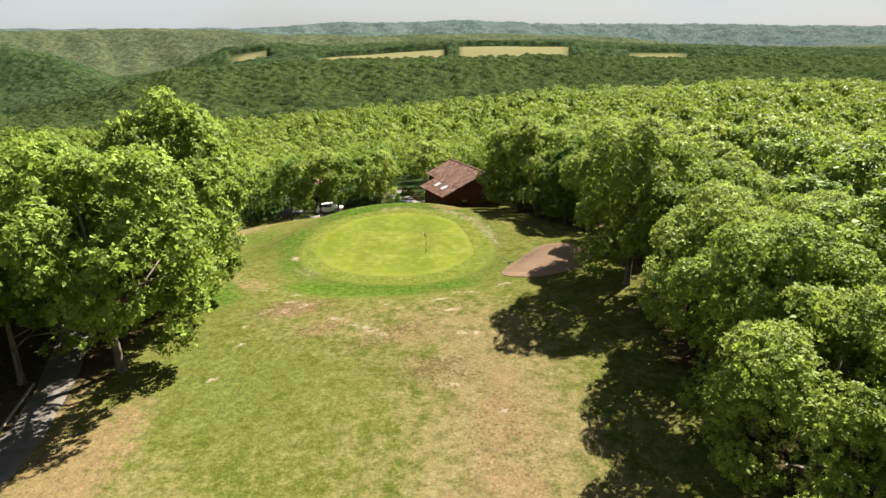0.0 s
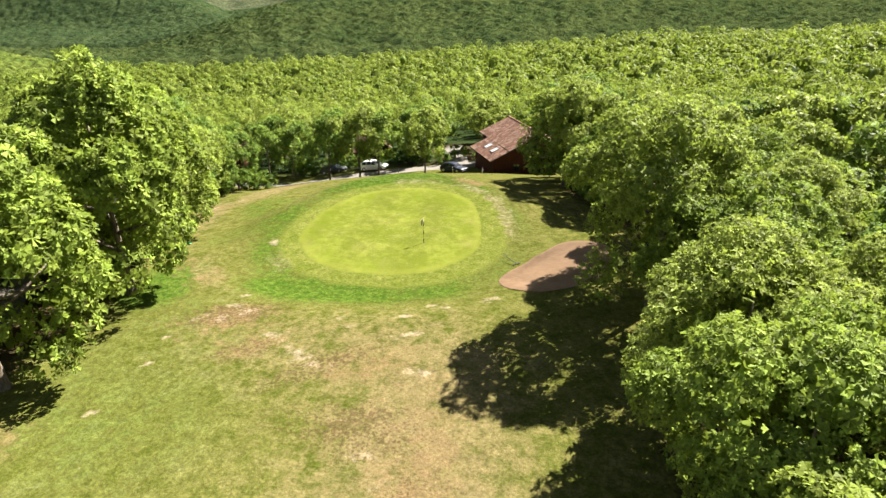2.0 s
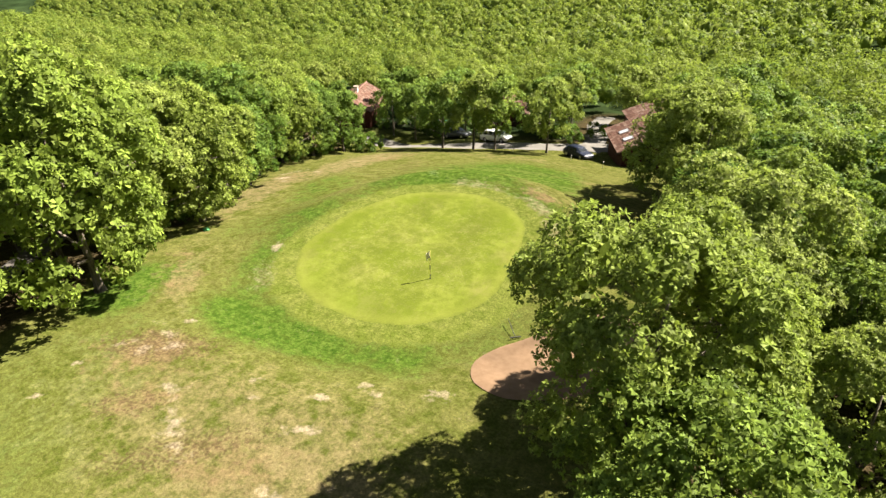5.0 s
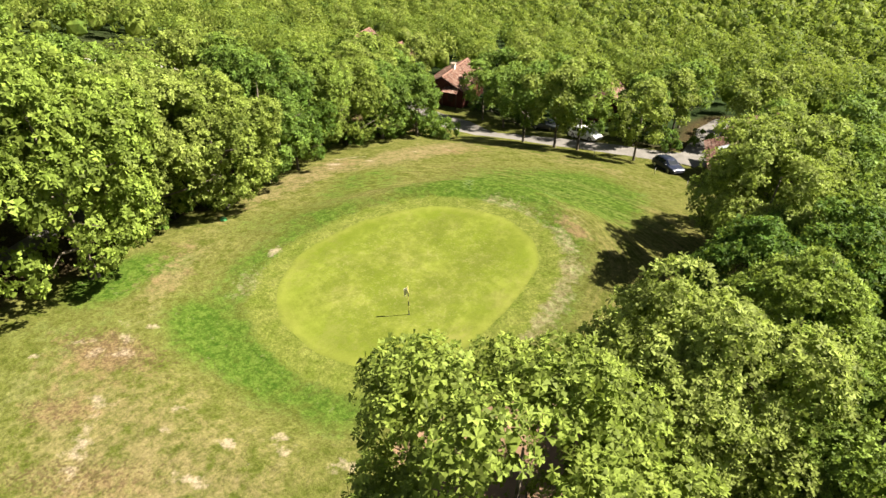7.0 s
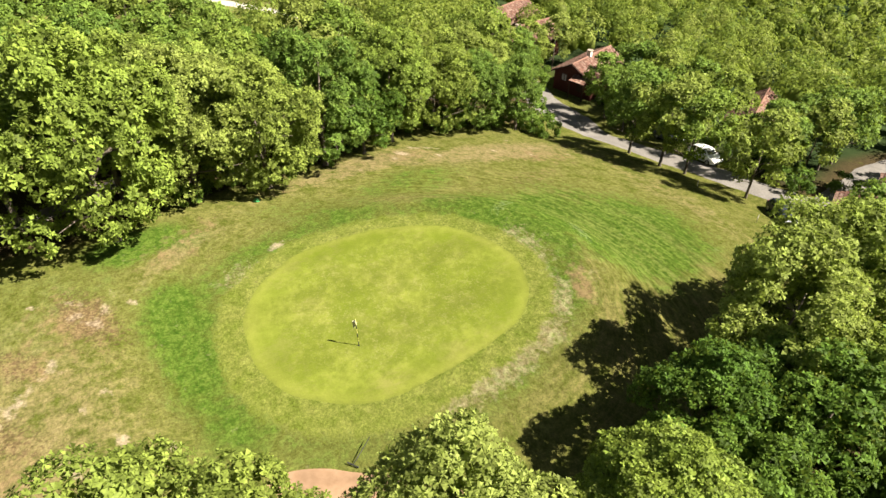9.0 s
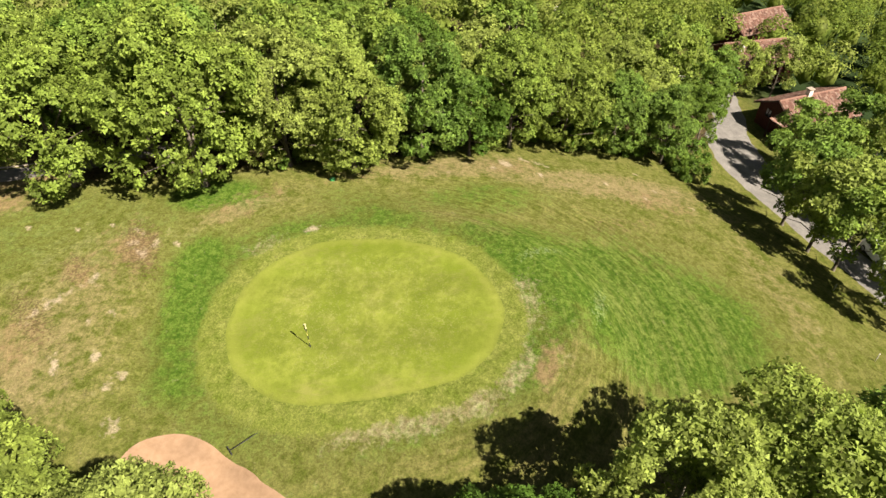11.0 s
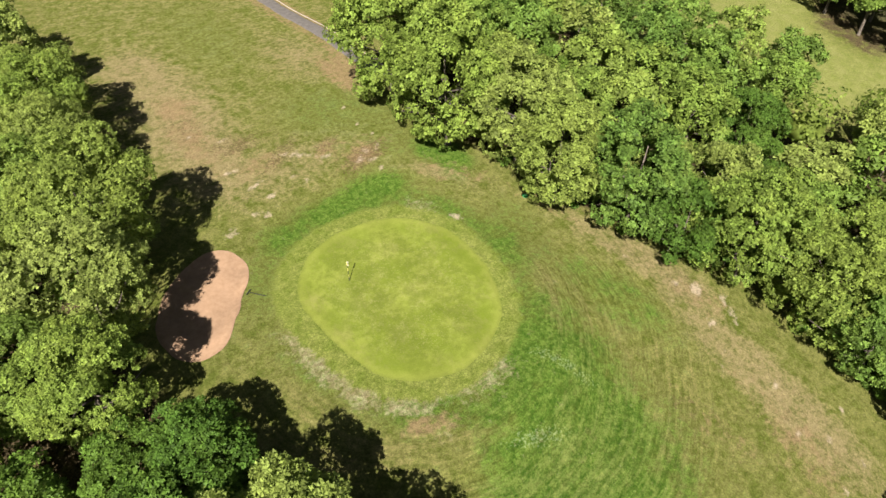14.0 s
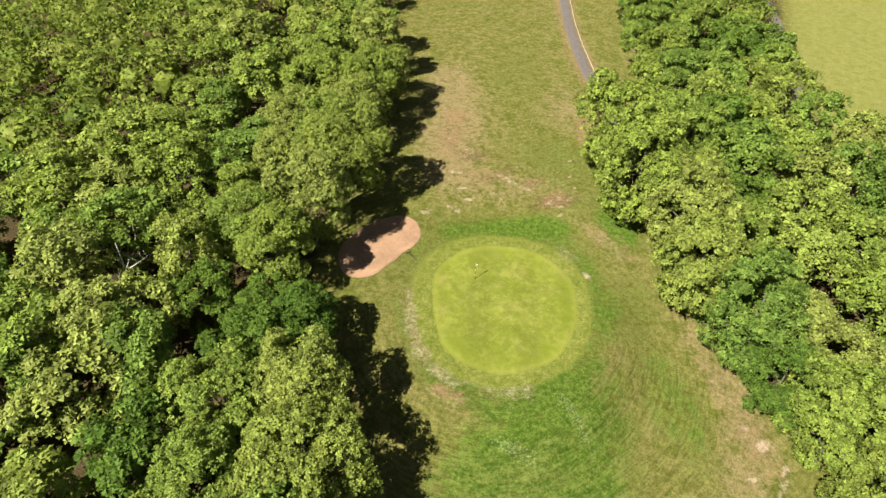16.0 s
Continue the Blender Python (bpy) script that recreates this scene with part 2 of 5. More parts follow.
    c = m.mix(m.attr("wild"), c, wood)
    m.bump(m.math("ADD", fine, m.math("MULTIPLY", grain, 0.6)), 0.55, 0.06)
    return m.finish(c, 0.95, 0.0, 0.0, 0.35)


grass_mat = grass_material()


def green_material(name, a, b, soft):
    m = Mat(name)
    p = m.pos()
    big, mid, fine = m.noise(p, 0.22, 5.0), m.noise(p, 1.3, 5.0, 0.7), m.noise(p, 16.0, 4.0, 0.7)
    c = m.mix(m.ramp(big, 0.35, 0.65), a, b)
    c = m.mix(m.ramp(m.math("ADD", m.noise(m.scale_vec(p, (1.0, 0.35, 1.0)), 6.0, 5.0, 0.7), m.math("MULTIPLY", m.noise(p, 0.35, 3.0), 1.2)), 1.10, 1.34, 0.0, 0.5), c, (0.1520, 0.1444, 0.0456))
    c = m.mix(m.ramp(m.math("ADD", mid, big), 0.95, 1.2, 0.35, 0.0), c, (0.0491, 0.0693, 0.0058))
    share = m.attr("share")
    inner = m.ramp(m.math("ADD", share, m.ramp(mid, 0.3, 0.7, -0.14, 0.14)), 0.66, 0.86, 0.55, 0.0)
    c = m.mix(m.math("MULTIPLY", inner, m.ramp(m.noise(p, 0.9, 5.0, 0.75), 0.40, 0.58)), c, (0.0660, 0.0830, 0.0120))
    c = m.mix(m.math("MULTIPLY", inner, m.ramp(m.math("ADD", m.noise(p, 6.5, 4.0, 0.7), m.ramp(mid, 0.3, 0.7, -0.08, 0.08)), 0.54, 0.66, 0.0, 0.7)), c, (0.182, 0.178, 0.064))
    away = m.math("ADD", share, m.ramp(m.noise(p, 1.7, 5.0, 0.7), 0.3, 0.7, -0.03, 0.03))
    c = m.mix(m.ramp(away, 0.88, 0.95, 0.0, 0.42), c, (0.146, 0.158, 0.032))
    c = m.mix(m.ramp(away, 0.955, 1.0, 0.0, 0.9), c, (0.092, 0.109, 0.020))
    # faint passes of the mower across it
    sx = m.n("ShaderNodeSeparateXYZ")
    m.link(p, sx.inputs[0])
    st = m.math("SINE", m.math("MULTIPLY", m.math("ADD", sx.outputs[0], m.math("MULTIPLY", big, 2.0)), 1.35))
    c = m.value(c, m.ramp(st, -0.5, 0.5, 1 - soft, 1 + soft))
    c = m.value(c, m.ramp(fine, 0.3, 0.7, 0.86, 1.14))
    m.bump(fine, 0.25, 0.02)
    return m.finish(c, 0.95, 0.0, 0.0, 0.35)


putting_mat = green_material("putting_turf", (0.106, 0.133, 0.017), (0.136, 0.153, 0.028), 0.05)


def simple(name, a, b, scale=4.0, rough=0.8, spec=0.3, bump=0.0, metal=0.0, dist=0.02):
    m = Mat(name)
    f = m.noise(m.obj(), scale, 6.0, 0.65)
    g = m.noise(m.obj(), scale * 0.13, 3.0)
    c = m.mix(m.ramp(f, 0.3, 0.7), a, b)
    c = m.value(c, m.ramp(g, 0.3, 0.7, 0.82, 1.18))
    if bump:
        m.bump(f, bump, dist)
    return m.finish(c, rough, spec, metal)


sand_mat = simple("red_sand", (0.172, 0.109, 0.064), (0.218, 0.142, 0.088), 3.0, 0.95, 0.1, 0.5)
sand_mat.node_tree.nodes["Principled BSDF"].inputs["Diffuse Roughness"].default_value = 1.0
asphalt_mat = simple("asphalt", (0.0718, 0.0640, 0.0562), (0.1092, 0.0983, 0.0858), 12.0, 0.9, 0.2, 0.3)
chalk_mat = simple("chalk_gravel", (0.26, 0.24, 0.205), (0.35, 0.33, 0.29), 4.0, 0.95, 0.1, 0.6)
gravel_mat = simple("pale_gravel", (0.098, 0.092, 0.084), (0.160, 0.149, 0.133), 5.0, 0.95, 0.1, 0.6)
plank_mat = simple("red_stained_boards", (0.0406, 0.0094, 0.0062), (0.0702, 0.0172, 0.0109), 6.0, 0.75, 0.25, 0.3)
beam_mat = simple("dark_timber", (0.0296, 0.0154, 0.0107), (0.0534, 0.0296, 0.0201), 7.0, 0.8, 0.2, 0.3)
stone_mat = simple("rough_stone", (0.1897, 0.1541, 0.1186), (0.2668, 0.2253, 0.1778), 5.0, 0.9, 0.2, 0.6)
chimney_mat = simple("pale_render", (0.4712, 0.4332, 0.3724), (0.5624, 0.5320, 0.4712), 4.0, 0.9, 0.2, 0.2)
metal_mat = simple("zinc", (0.3420, 0.3420, 0.3420), (0.4180, 0.4180, 0.4180), 5.0, 0.4, 0.5, 0.0, 0.8)
rubber_mat = simple("tyre_rubber", (0.0137, 0.0137, 0.0137), (0.0228, 0.0228, 0.0228), 20.0, 0.85, 0.2)
rim_mat = simple("alloy", (0.3192, 0.3268, 0.3344), (0.3952, 0.4028, 0.4104), 8.0, 0.35, 0.5, 0.0, 0.9)
black_mat = simple("black_plastic", (0.0114, 0.0114, 0.0122), (0.0228, 0.0228, 0.0228), 9.0, 0.6, 0.4)
glass_mat = simple("car_glass", (0.0114, 0.0152, 0.0182), (0.0190, 0.0228, 0.0258), 2.0, 0.04, 0.9)
# reflected sky is put into this glass as a pale base colour
pane_mat = simple("rooflight_glass", (0.3800, 0.3952, 0.4104), (0.4560, 0.4712, 0.4864), 2.0, 0.08, 0.9)
lens_mat = simple("lamp_lens", (0.4560, 0.4712, 0.4864), (0.5320, 0.5472, 0.5624), 4.0, 0.1, 0.8)
tail_mat = simple("tail_lamp", (0.2280, 0.0091, 0.0076), (0.2888, 0.0152, 0.0114), 4.0, 0.2, 0.7)
pole_mat = simple("flagstick_paint", (0.5016, 0.4408, 0.1064), (0.5624, 0.5016, 0.1520), 9.0, 0.4, 0.5)
flag_mat = simple("flag_cloth", (0.5320, 0.5016, 0.3344), (0.6080, 0.5776, 0.4180), 9.0, 0.8, 0.2)
green_plastic_mat = simple("green_plastic", (0.0152, 0.1748, 0.0418), (0.0228, 0.2280, 0.0570), 9.0, 0.5, 0.4)


def paint(name, col, rough=0.30):
    m = Mat(name)
    dust = m.noise(m.obj(), 2.2, 5.0)
    c = m.mix(m.ramp(dust, 0.45, 0.8, 0.0, 0.08), col, (0.2280, 0.1976, 0.1596))
    m.b.inputs["Coat Weight"].default_value = 0.10
    m.b.inputs["Coat Roughness"].default_value = 0.08
    return m.finish(c, m.ramp(dust, 0.4, 0.8, rough, rough + 0.25), 0.3)


def tile_material():
    m = Mat("clay_tiles")
    r = m.rand_island()
    c = m.mix(m.ramp(r, 0.0, 0.55), (0.118, 0.060, 0.045), (0.182, 0.100, 0.073))
    c = m.mix(m.ramp(r, 0.6, 1.0), c, (0.262, 0.185, 0.145))
    f = m.noise(m.obj(), 9.0, 5.0)
    c = m.value(c, m.ramp(f, 0.3, 0.7, 0.75, 1.2))
    c = m.mix(m.ramp(m.noise(m.obj(), 0.8, 4.0), 0.52, 0.75, 0.0, 0.6), c, (0.0692, 0.0562, 0.0445))
    m.bump(f, 0.3, 0.02)
    return m.finish(c, 0.9, 0.15)


tile_mat = tile_material()


# ---- mesh helpers ----
def mesh_object(name, verts, faces, material, parent=None, label="", smooth=False):
    """One mesh object out of arrays; faces all with the same number of corners."""
    me = bpy.data.meshes.new(name)
    verts, faces = np.asarray(verts, dtype=np.float32), np.asarray(faces, dtype=np.int32)
    k = faces.shape[1]
    me.vertices.add(len(verts))
    me.vertices.foreach_set("co", verts.ravel())
    me.loops.add(faces.size)
    me.loops.foreach_set("vertex_index", faces.ravel())
    me.polygons.add(len(faces))
    me.polygons.foreach_set("loop_start", np.arange(0, faces.size, k, dtype=np.int32))
    me.polygons.foreach_set("use_smooth", np.full(len(faces), smooth))
    me.update(calc_edges=True)
    me.materials.append(material)
    ob = new(name, me)
    if parent is not None:
        ob.parent = parent
    if label:
        tagged(ob, label)
    return ob


def part(name, bm, material, parent=None, label="", smooth=False):
    me = bpy.data.meshes.new(name)
    bmesh.ops.recalc_face_normals(bm, faces=bm.faces)
    for f in bm.faces:
        f.smooth = smooth
    bm.to_mesh(me)
    bm.free()
    me.materials.append(material)
    ob = new(name, me)
    if parent is not None:
        ob.parent = parent
    if label:
        tagged(ob, label)
    return ob


def empty(name, m=None):
    ob = new(name)
    ob.empty_display_size = 0.2
    if m is not None:
        ob.matrix_world = m
    return ob


def box(bm, x0, x1, y0, y1, z0, z1, bevel=0.0, m=None):
    g = bmesh.ops.create_cube(bm, size=1.0)
    vs = g["verts"]
    for v in vs:
        v.co = Vector(((x0 + x1) / 2 + v.co.x * (x1 - x0), (y0 + y1) / 2 + v.co.y * (y1 - y0), (z0 + z1) / 2 + v.co.z * (z1 - z0)))
    if m is not None:
        bmesh.ops.transform(bm, matrix=m, verts=vs)
    if bevel:
        es = list({e for v in vs for e in v.link_edges})
        bmesh.ops.bevel(bm, geom=es, offset=bevel, segments=1, affect="EDGES")
    return bm


def tube(bm, pts, radii, sides=8):
    """A tapered tube along points."""
    rings = []
    for i, p in enumerate(pts):
        p = Vector(p)
        d = (Vector(pts[min(i + 1, len(pts) - 1)]) - Vector(pts[max(i - 1, 0)])).normalized()
        a = d.orthogonal().normalized()
        b = d.cross(a)
        if rings:
            last = rings[-1][0].co - Vector(pts[i - 1])
            last = (last - d * last.dot(d)).normalized()
            a, b = last, d.cross(last)
        rings.append([bm.verts.new(p + radii[i] * (a * math.cos(2 * math.pi * k / sides) + b * math.sin(2 * math.pi * k / sides))) for k in range(sides)])
    for r0, r1 in zip(rings, rings[1:]):
        for k in range(sides):
            bm.faces.new((r0[k], r0[(k + 1) % sides], r1[(k + 1) % sides], r1[k]))
    bm.faces.new(rings[0][::-1])
    bm.faces.new(rings[-1])
    return bm


# ---- the lie of the land ----
def smooth(a, b, v):
    v = np.clip((v - a) / (b - a), 0.0, 1.0)
    return v * v * (3 - 2 * v)


RATIO = (-1.113, -0.68, -0.593, -0.506, -0.42, -0.333, -0.246, -0.159, -0.073, 0.014, 0.101, 0.187, 0.274, 0.361, 0.447, 0.577, 0.751)
LAYERS = []


def layer(ahead, *heights):
    LAYERS.append((ahead, heights))


layer(330, -70, -43, -43, -42, -39, -37, -35, -32, -29, -26, -23, -20, -19, -17, -16, -16, -16)
layer(600, -62, -94, -92, -90, -87, -84, -80, -77, -74, -72, -69, -66, -64, -62, -60, -58, -56)
layer(1000, -129, -122, -105, -78, -51, -47, -42, -36, -33, -31, -31, -31, -33, -31, -29, -31, -29)
layer(1230, -120, -112, -106, -99, -83, -60, -39, -29, -22, -19, -16, -14, -19, -21, -23, -27, -27)
layer(1450, -5, -28, -52, -98, -79, -32, -17, -28, -25, -21, -19, -17, -26, -28, -30, -36, -38)
layer(1900, -75, -83, -98, -126, -122, -87, -75, -67, -67, -67, -67, -67, -67, -67, -67, -67, -67)
layer(2600, -7, -5, -11, -1, 7, -1, -20, -20, -22, -20, -18, -20, -28, -54, -62, -66, -58)
layer(3200, -47, -47, -47, -47, -47, -47, -47, -39, -39, -39, -39, -44, -60, -86, -99, -99, -99)
layer(4000, 0, 0, -4, -4, -4, -4, 9, 35, 32, 41, 38, 22, 29, 22, 22, 13, 19)
layer(4800, *([-20] * 17))


def distant(x, y):
    """Heights of the wooded hills, from crest to valley, by the distance ahead and the direction."""
    ratio = np.clip(x / np.maximum(y, 60.0), -1.113, 0.751)
    ys = [l[0] for l in LAYERS]
    hs = [np.interp(ratio, RATIO, l[1]) for l in LAYERS]
    z = hs[0]
    for i in range(len(ys) - 1):
        z = z + (hs[i + 1] - z) * smooth(ys[i], ys[i + 1], y)
    swell = np.sin(x * 0.0061 + 1.3) * np.cos(y * 0.0047 + x * 0.0021) + 0.5 * np.sin(x * 0.017 + y * 0.011)
    gully = np.sin(ratio * 46 + 0.8 * np.sin(y * 0.006)) + 0.6 * np.sin(ratio * 97 + 1.1 + y * 0.004)
    slope = np.clip((y - 620) / 120, 0, 1) * np.clip((980 - y) / 120, 0, 1) * 1.6 + np.clip((y - 1900) / 200, 0, 1) * np.clip((2560 - y) / 250, 0, 1) * 5 + np.clip((y - 3250) / 200, 0, 1) * np.clip((3950 - y) / 250, 0, 1) * 12
    return z + swell * np.clip((y - 330) / 200.0, 0, 1) * np.clip(y / 420.0, 0, 4) + gully * slope


def plain_ground(x, y):
    Y = np.maximum(y - 55, -18.0)
    Yc = np.minimum(Y, 47.0)
    xc = np.clip(x, -32.0, 0.0)
    k = 0.15 + 0.85 * smooth(-22, 10, Y)
    z = 0.6 - 0.077 * Yc - 0.0025 * Yc * Yc + 0.016 * np.maximum(xc, -30) - 0.0031 * k * xc * xc + 0.012 * np.clip(x, 0, 40)
    z = z + 0.04 * (np.clip(x, -130, -32) + 32) - 0.10 * (np.clip(Y, 47, 120) - 47)
    far = smooth(100, 330, y)
    return z * (1 - far) + distant(x, y) * far


GREEN_C, BUNKER_C = (-4.5, 61.0), (8.8, 53.8)
# outlines as waves round a centre: mean radius, then cosine and sine of each turn
GREEN_R = (8.32, -0.05, -0.66, -0.98, -0.014, -0.13, -0.12, -0.10, -0.05)
COLLAR_R = (9.99, 0.239, -0.766, -0.986, -0.055, -0.094, -0.182, -0.123, -0.092)
BUNKER_R = (4.083, 0.469, -0.401, -0.525, 1.183, 0.069, -0.078, -0.144, -0.186, 0.086, 0.042, 0.006, 0.044)


def wave_radius(ang, waves):
    r = waves[0]
    for k in range(1, (len(waves) + 1) // 2):
        r = r + waves[2 * k - 1] * np.cos(k * ang) + waves[2 * k] * np.sin(k * ang)
    return r


def inside(x, y, c, waves):
    """Distance from the centre as a share of the outline's radius."""
    u, v = x - c[0], y - c[1]
    return np.hypot(u, v) / wave_radius(np.arctan2(v, u), waves)


def bunker_d(x, y):
    return inside(x, y, BUNKER_C, BUNKER_R)


def ground_z(x, y):
    x, y = np.asarray(x, float), np.asarray(y, float)
    z = plain_ground(x, y)
    d = np.hypot((x + 4.2) / 10.5, (y - 61.5) / 13.0)
    w = 1 - smooth(0.92, 1.45, d)
    z = z * (1 - w) + w * 0.008 * (y - 57)
    z = z + 0.06 * np.sin(x * 0.41 + 1.0) * np.sin(y * 0.33) * (1 - w)
    return z - 0.22 * (1 - smooth(0.62, 1.0, bunker_d(x, y)))


def gz(x, y):
    return float(ground_z(x, y))


LEFT_EDGE = ((-80, -29), (-20, -26), (10, -26), (26, -26), (30, -18.5), (34, -17.0), (45, -18), (52, -21.5), (58, -22.5), (64, -26), (70, -31), (75, -33), (85, -34), (91, -33), (97, -38), (104, -52))
RIGHT_EDGE = ((-80, 19), (0, 17), (12, 15), (25, 13), (40, 12.5), (48, 14.5), (55, 15), (60, 14), (66, 12.5), (72, 10.5), (80, 8.5), (86, 9), (92, 10.5), (100, 14))


def left_edge(y):
    return np.interp(y, [e[0] for e in LEFT_EDGE], [e[1] for e in LEFT_EDGE])


def right_edge(y):
    return np.interp(y, [e[0] for e in RIGHT_EDGE], [e[1] for e in RIGHT_EDGE])


CART_PATH = ((-17.0, -90), (-16.6, -40), (-16.5, -18), (-17.0, -6), (-17.9, 5), (-19.4, 14), (-20.0, 22), (-20.2, 28), (-21.6, 34), (-25, 42), (-31, 50), (-38, 56))
CART_PATH_2 = ((-66, -60), (-59, -22), (-55, -4), (-52.5, 6), (-49.5, 16), (-46, 26))
ROAD = ((-60, 106), (-50, 104), (-43, 101.2), (-34, 101.0), (-25, 102.3), (-16, 104.6), (-9, 106.5), (-3, 109), (2, 114), (5, 122), (6, 132))
LANE = ((-5.6, 105.5), (-6.0, 110), (-7.6, 117), (-9.6, 124), (-10, 131))
ROAD_2 = ((-100, 62), (-92, 72), (-86, 79), (-76, 88), (-66, 97), (-58, 105))


def near_line(x, y, pts):
    best = np.full(np.shape(x), 1e9)
    for (x0, y0), (x1, y1) in zip(pts, pts[1:]):
        dx, dy = x1 - x0, y1 - y0
        t = np.clip(((x - x0) * dx + (y - y0) * dy) / (dx * dx + dy * dy), 0, 1)
        best = np.minimum(best, np.hypot(x - x0 - t * dx, y - y0 - t * dy))
    return best


STRIP_EDGE = ((-60, -70), (-14, -56), (0, -49), (10, -46.5), (30, -47), (38, -51), (47, -54.5), (57, -58.5), (68, -60))


def second_fairway(x, y):
    """Signed measure: positive on the neighbouring hole beyond the strip of trees."""
    edge = np.interp(y, [e[0] for e in STRIP_EDGE], [e[1] for e in STRIP_EDGE])
    return np.minimum(edge - x, np.minimum(x + np.interp(y, [20, 48], [112, 83]), 66 - y))


def lines(fine0, fine1, step, lo, hi, grow):
    mid = list(np.arange(fine0, fine1 + 1e-6, step))
    s, v = step, mid[-1]
    while v < hi:
        s *= grow
        v += s
        mid.append(min(v, hi))
    s, v, low = step, mid[0], []
    while v > lo:
        s *= grow
        v -= s
        low.append(max(v, lo))
    return np.array(low[::-1] + mid)


def zones(x, y):
    """How lush, dry, bare or wild the ground is at each place."""
    def spot(cx, cy, rx, ry, turn=0.0):
        c, s = math.cos(radians(turn)), math.sin(radians(turn))
        u, v = (x - cx) * c + (y - cy) * s, -(x - cx) * s + (y - cy) * c
        return 1 - smooth(0.3, 1.15, np.hypot(u / rx, v / ry))

    d = inside(x, y, GREEN_C, COLLAR_R)
    ring_ = smooth(0.92, 1.03, d) * (1 - smooth(1.10, 1.34, d))
    bearing = np.arctan2(y - GREEN_C[1], x - GREEN_C[0])
    deep = ring_ * (0.45 + 0.55 * np.cos(bearing + 1.95) ** 2) * (0.75 + 0.25 * np.sin(7 * bearing))
    lush = 0.80 * deep + 0.30 * spot(-18, 58.5, 2.6, 5) + 0.7 * spot(-17.6, 49.3, 2.6, 3.6, -40) + 0.9 * spot(-17.5, 46, 3, 3.5) + 0.32 * spot(-12, 36, 9, 14) + 0.80 * spot(-8.5, 79, 10, 10, -35) + 0.30 * spot(-8, 77, 7, 6) + 0.6 * spot(-10.5, 72.5, 2.6, 6, 28) + 0.4 * spot(-5, 87, 8, 5, -15) + 0.42 * spot(-9, 48.4, 4, 2.4, -20) + 0.42 * spot(-3.6, 48.2, 4, 2.0) + 0.5 * spot(1.2, 49.4, 2.6, 2.4) + 0.22 * spot(-6, 8, 6, 16) + 0.5 * spot(-20, 69, 3.5, 8, 20)
    lush = lush + 0.55 * spot(-13.5, 70, 3.5, 6, 20) + 0.45 * spot(-14.8, 60.5, 2.6, 5) + 0.55 * spot(-6, 84.5, 7, 5, -10) + 0.5 * spot(-1.3, 80, 5, 4.5) + 0.45 * spot(-9.6, 47.6, 4.5, 1.8, -20)
    dry = 0.30 * spot(-8, 41, 10, 6, 15) + 0.5 * spot(-17, 51, 2.2, 6, 35) + 0.65 * spot(3, 27, 6, 22) + 0.24 * spot(-1, 40, 9, 8) + 0.45 * spot(-14.5, 48.5, 1.6, 6, 42) + 0.8 * spot(-25.5, 66, 3, 12, 22) + 0.75 * spot(-25.5, 80, 3.8, 13, 5) + 0.3 * spot(-25, 88, 5, 8) + 0.45 * spot(5, 12, 5, 8) + 0.4 * spot(-14, 20, 5, 10) + 0.5 * spot(-12, 93, 14, 3)
    soil = 1.0 * spot(-16.2, 27, 2.6, 8) + 0.5 * spot(-17.5, 50, 1.4, 6, 35) + 0.4 * spot(-11, 43, 6, 2.5, 20) + 0.8 * (1 - smooth(1.3, 3.4, near_line(x, y, CART_PATH))) * (x > -21) + 0.45 * spot(-22, 57.5, 1.6, 5, 30) + 0.55 * spot(-27.2, 72.5, 2.4, 4, 20) + 0.52 * spot(3.2, 27, 2.6, 11) + 0.34 * spot(1.5, 34, 5, 8) + 0.95 * spot(0.1, 72.0, 2.8, 1.1, -20) + 0.6 * spot(-8, 39.8, 2.6, 1.3, 30) + 0.65 * spot(-10.4, 43.4, 2.4, 1.6, 30) + 0.6 * spot(-1.7, 39.2, 3.4, 1.8, 20) + 0.5 * spot(2, 24, 3, 3) + 0.4 * spot(-14.8, 49.2, 1.6, 3.5, 40) + 0.4 * spot(-18.2, 81.5, 2, 6, 12) + 0.45 * spot(-23, 87, 3.5, 5) + 0.14 * spot(-1, 42.5, 11, 5) + 0.3 * spot(-24, 82, 3, 7, 10) + 0.35 * spot(-9, 41, 5, 1.5, 15)
    dry = dry + 0.26 * (1 - smooth(40, 49, y)) + 0.10 * (1 - smooth(28, 41, y)) + 0.10 * smooth(-18, -23, x) * smooth(62, 74, y)
    bare = 0 * x
    worn = random.Random(21)
    scuffs = tuple((worn.uniform(-13, 5), worn.uniform(37, 46.5), worn.uniform(0.25, 0.7), worn.uniform(0.12, 0.3), worn.uniform(-40, 40)) for _ in range(16))
    scuffs += tuple((worn.uniform(-30, -23), worn.uniform(66, 90), worn.uniform(0.2, 0.6), worn.uniform(0.12, 0.3), worn.uniform(-40, 80)) for _ in range(14))
    for cx, cy, rx, ry, turn in BARE + scuffs:
        bare = np.maximum(bare, spot(cx, cy, rx, ry, turn))
    straw = 0.9 * smooth(0.92, 1.01, d) * (1 - smooth(1.06, 1.20, d)) * (0.9 * smooth(-0.3, 0.0, bearing) * (1 - smooth(1.0, 1.5, bearing)) + 0.7 * smooth(1.25, 1.5, bearing) * (1 - smooth(1.75, 2.0, bearing)) + 0.75 * np.exp(-((np.abs(bearing) - 2.28) / 0.16) ** 2) * (bearing < 0))
    straw = np.maximum(straw, 0.5 * spot(-0.2, 73.2, 2.2, 0.8, -15))
    le, re_ = left_edge(y), right_edge(y)
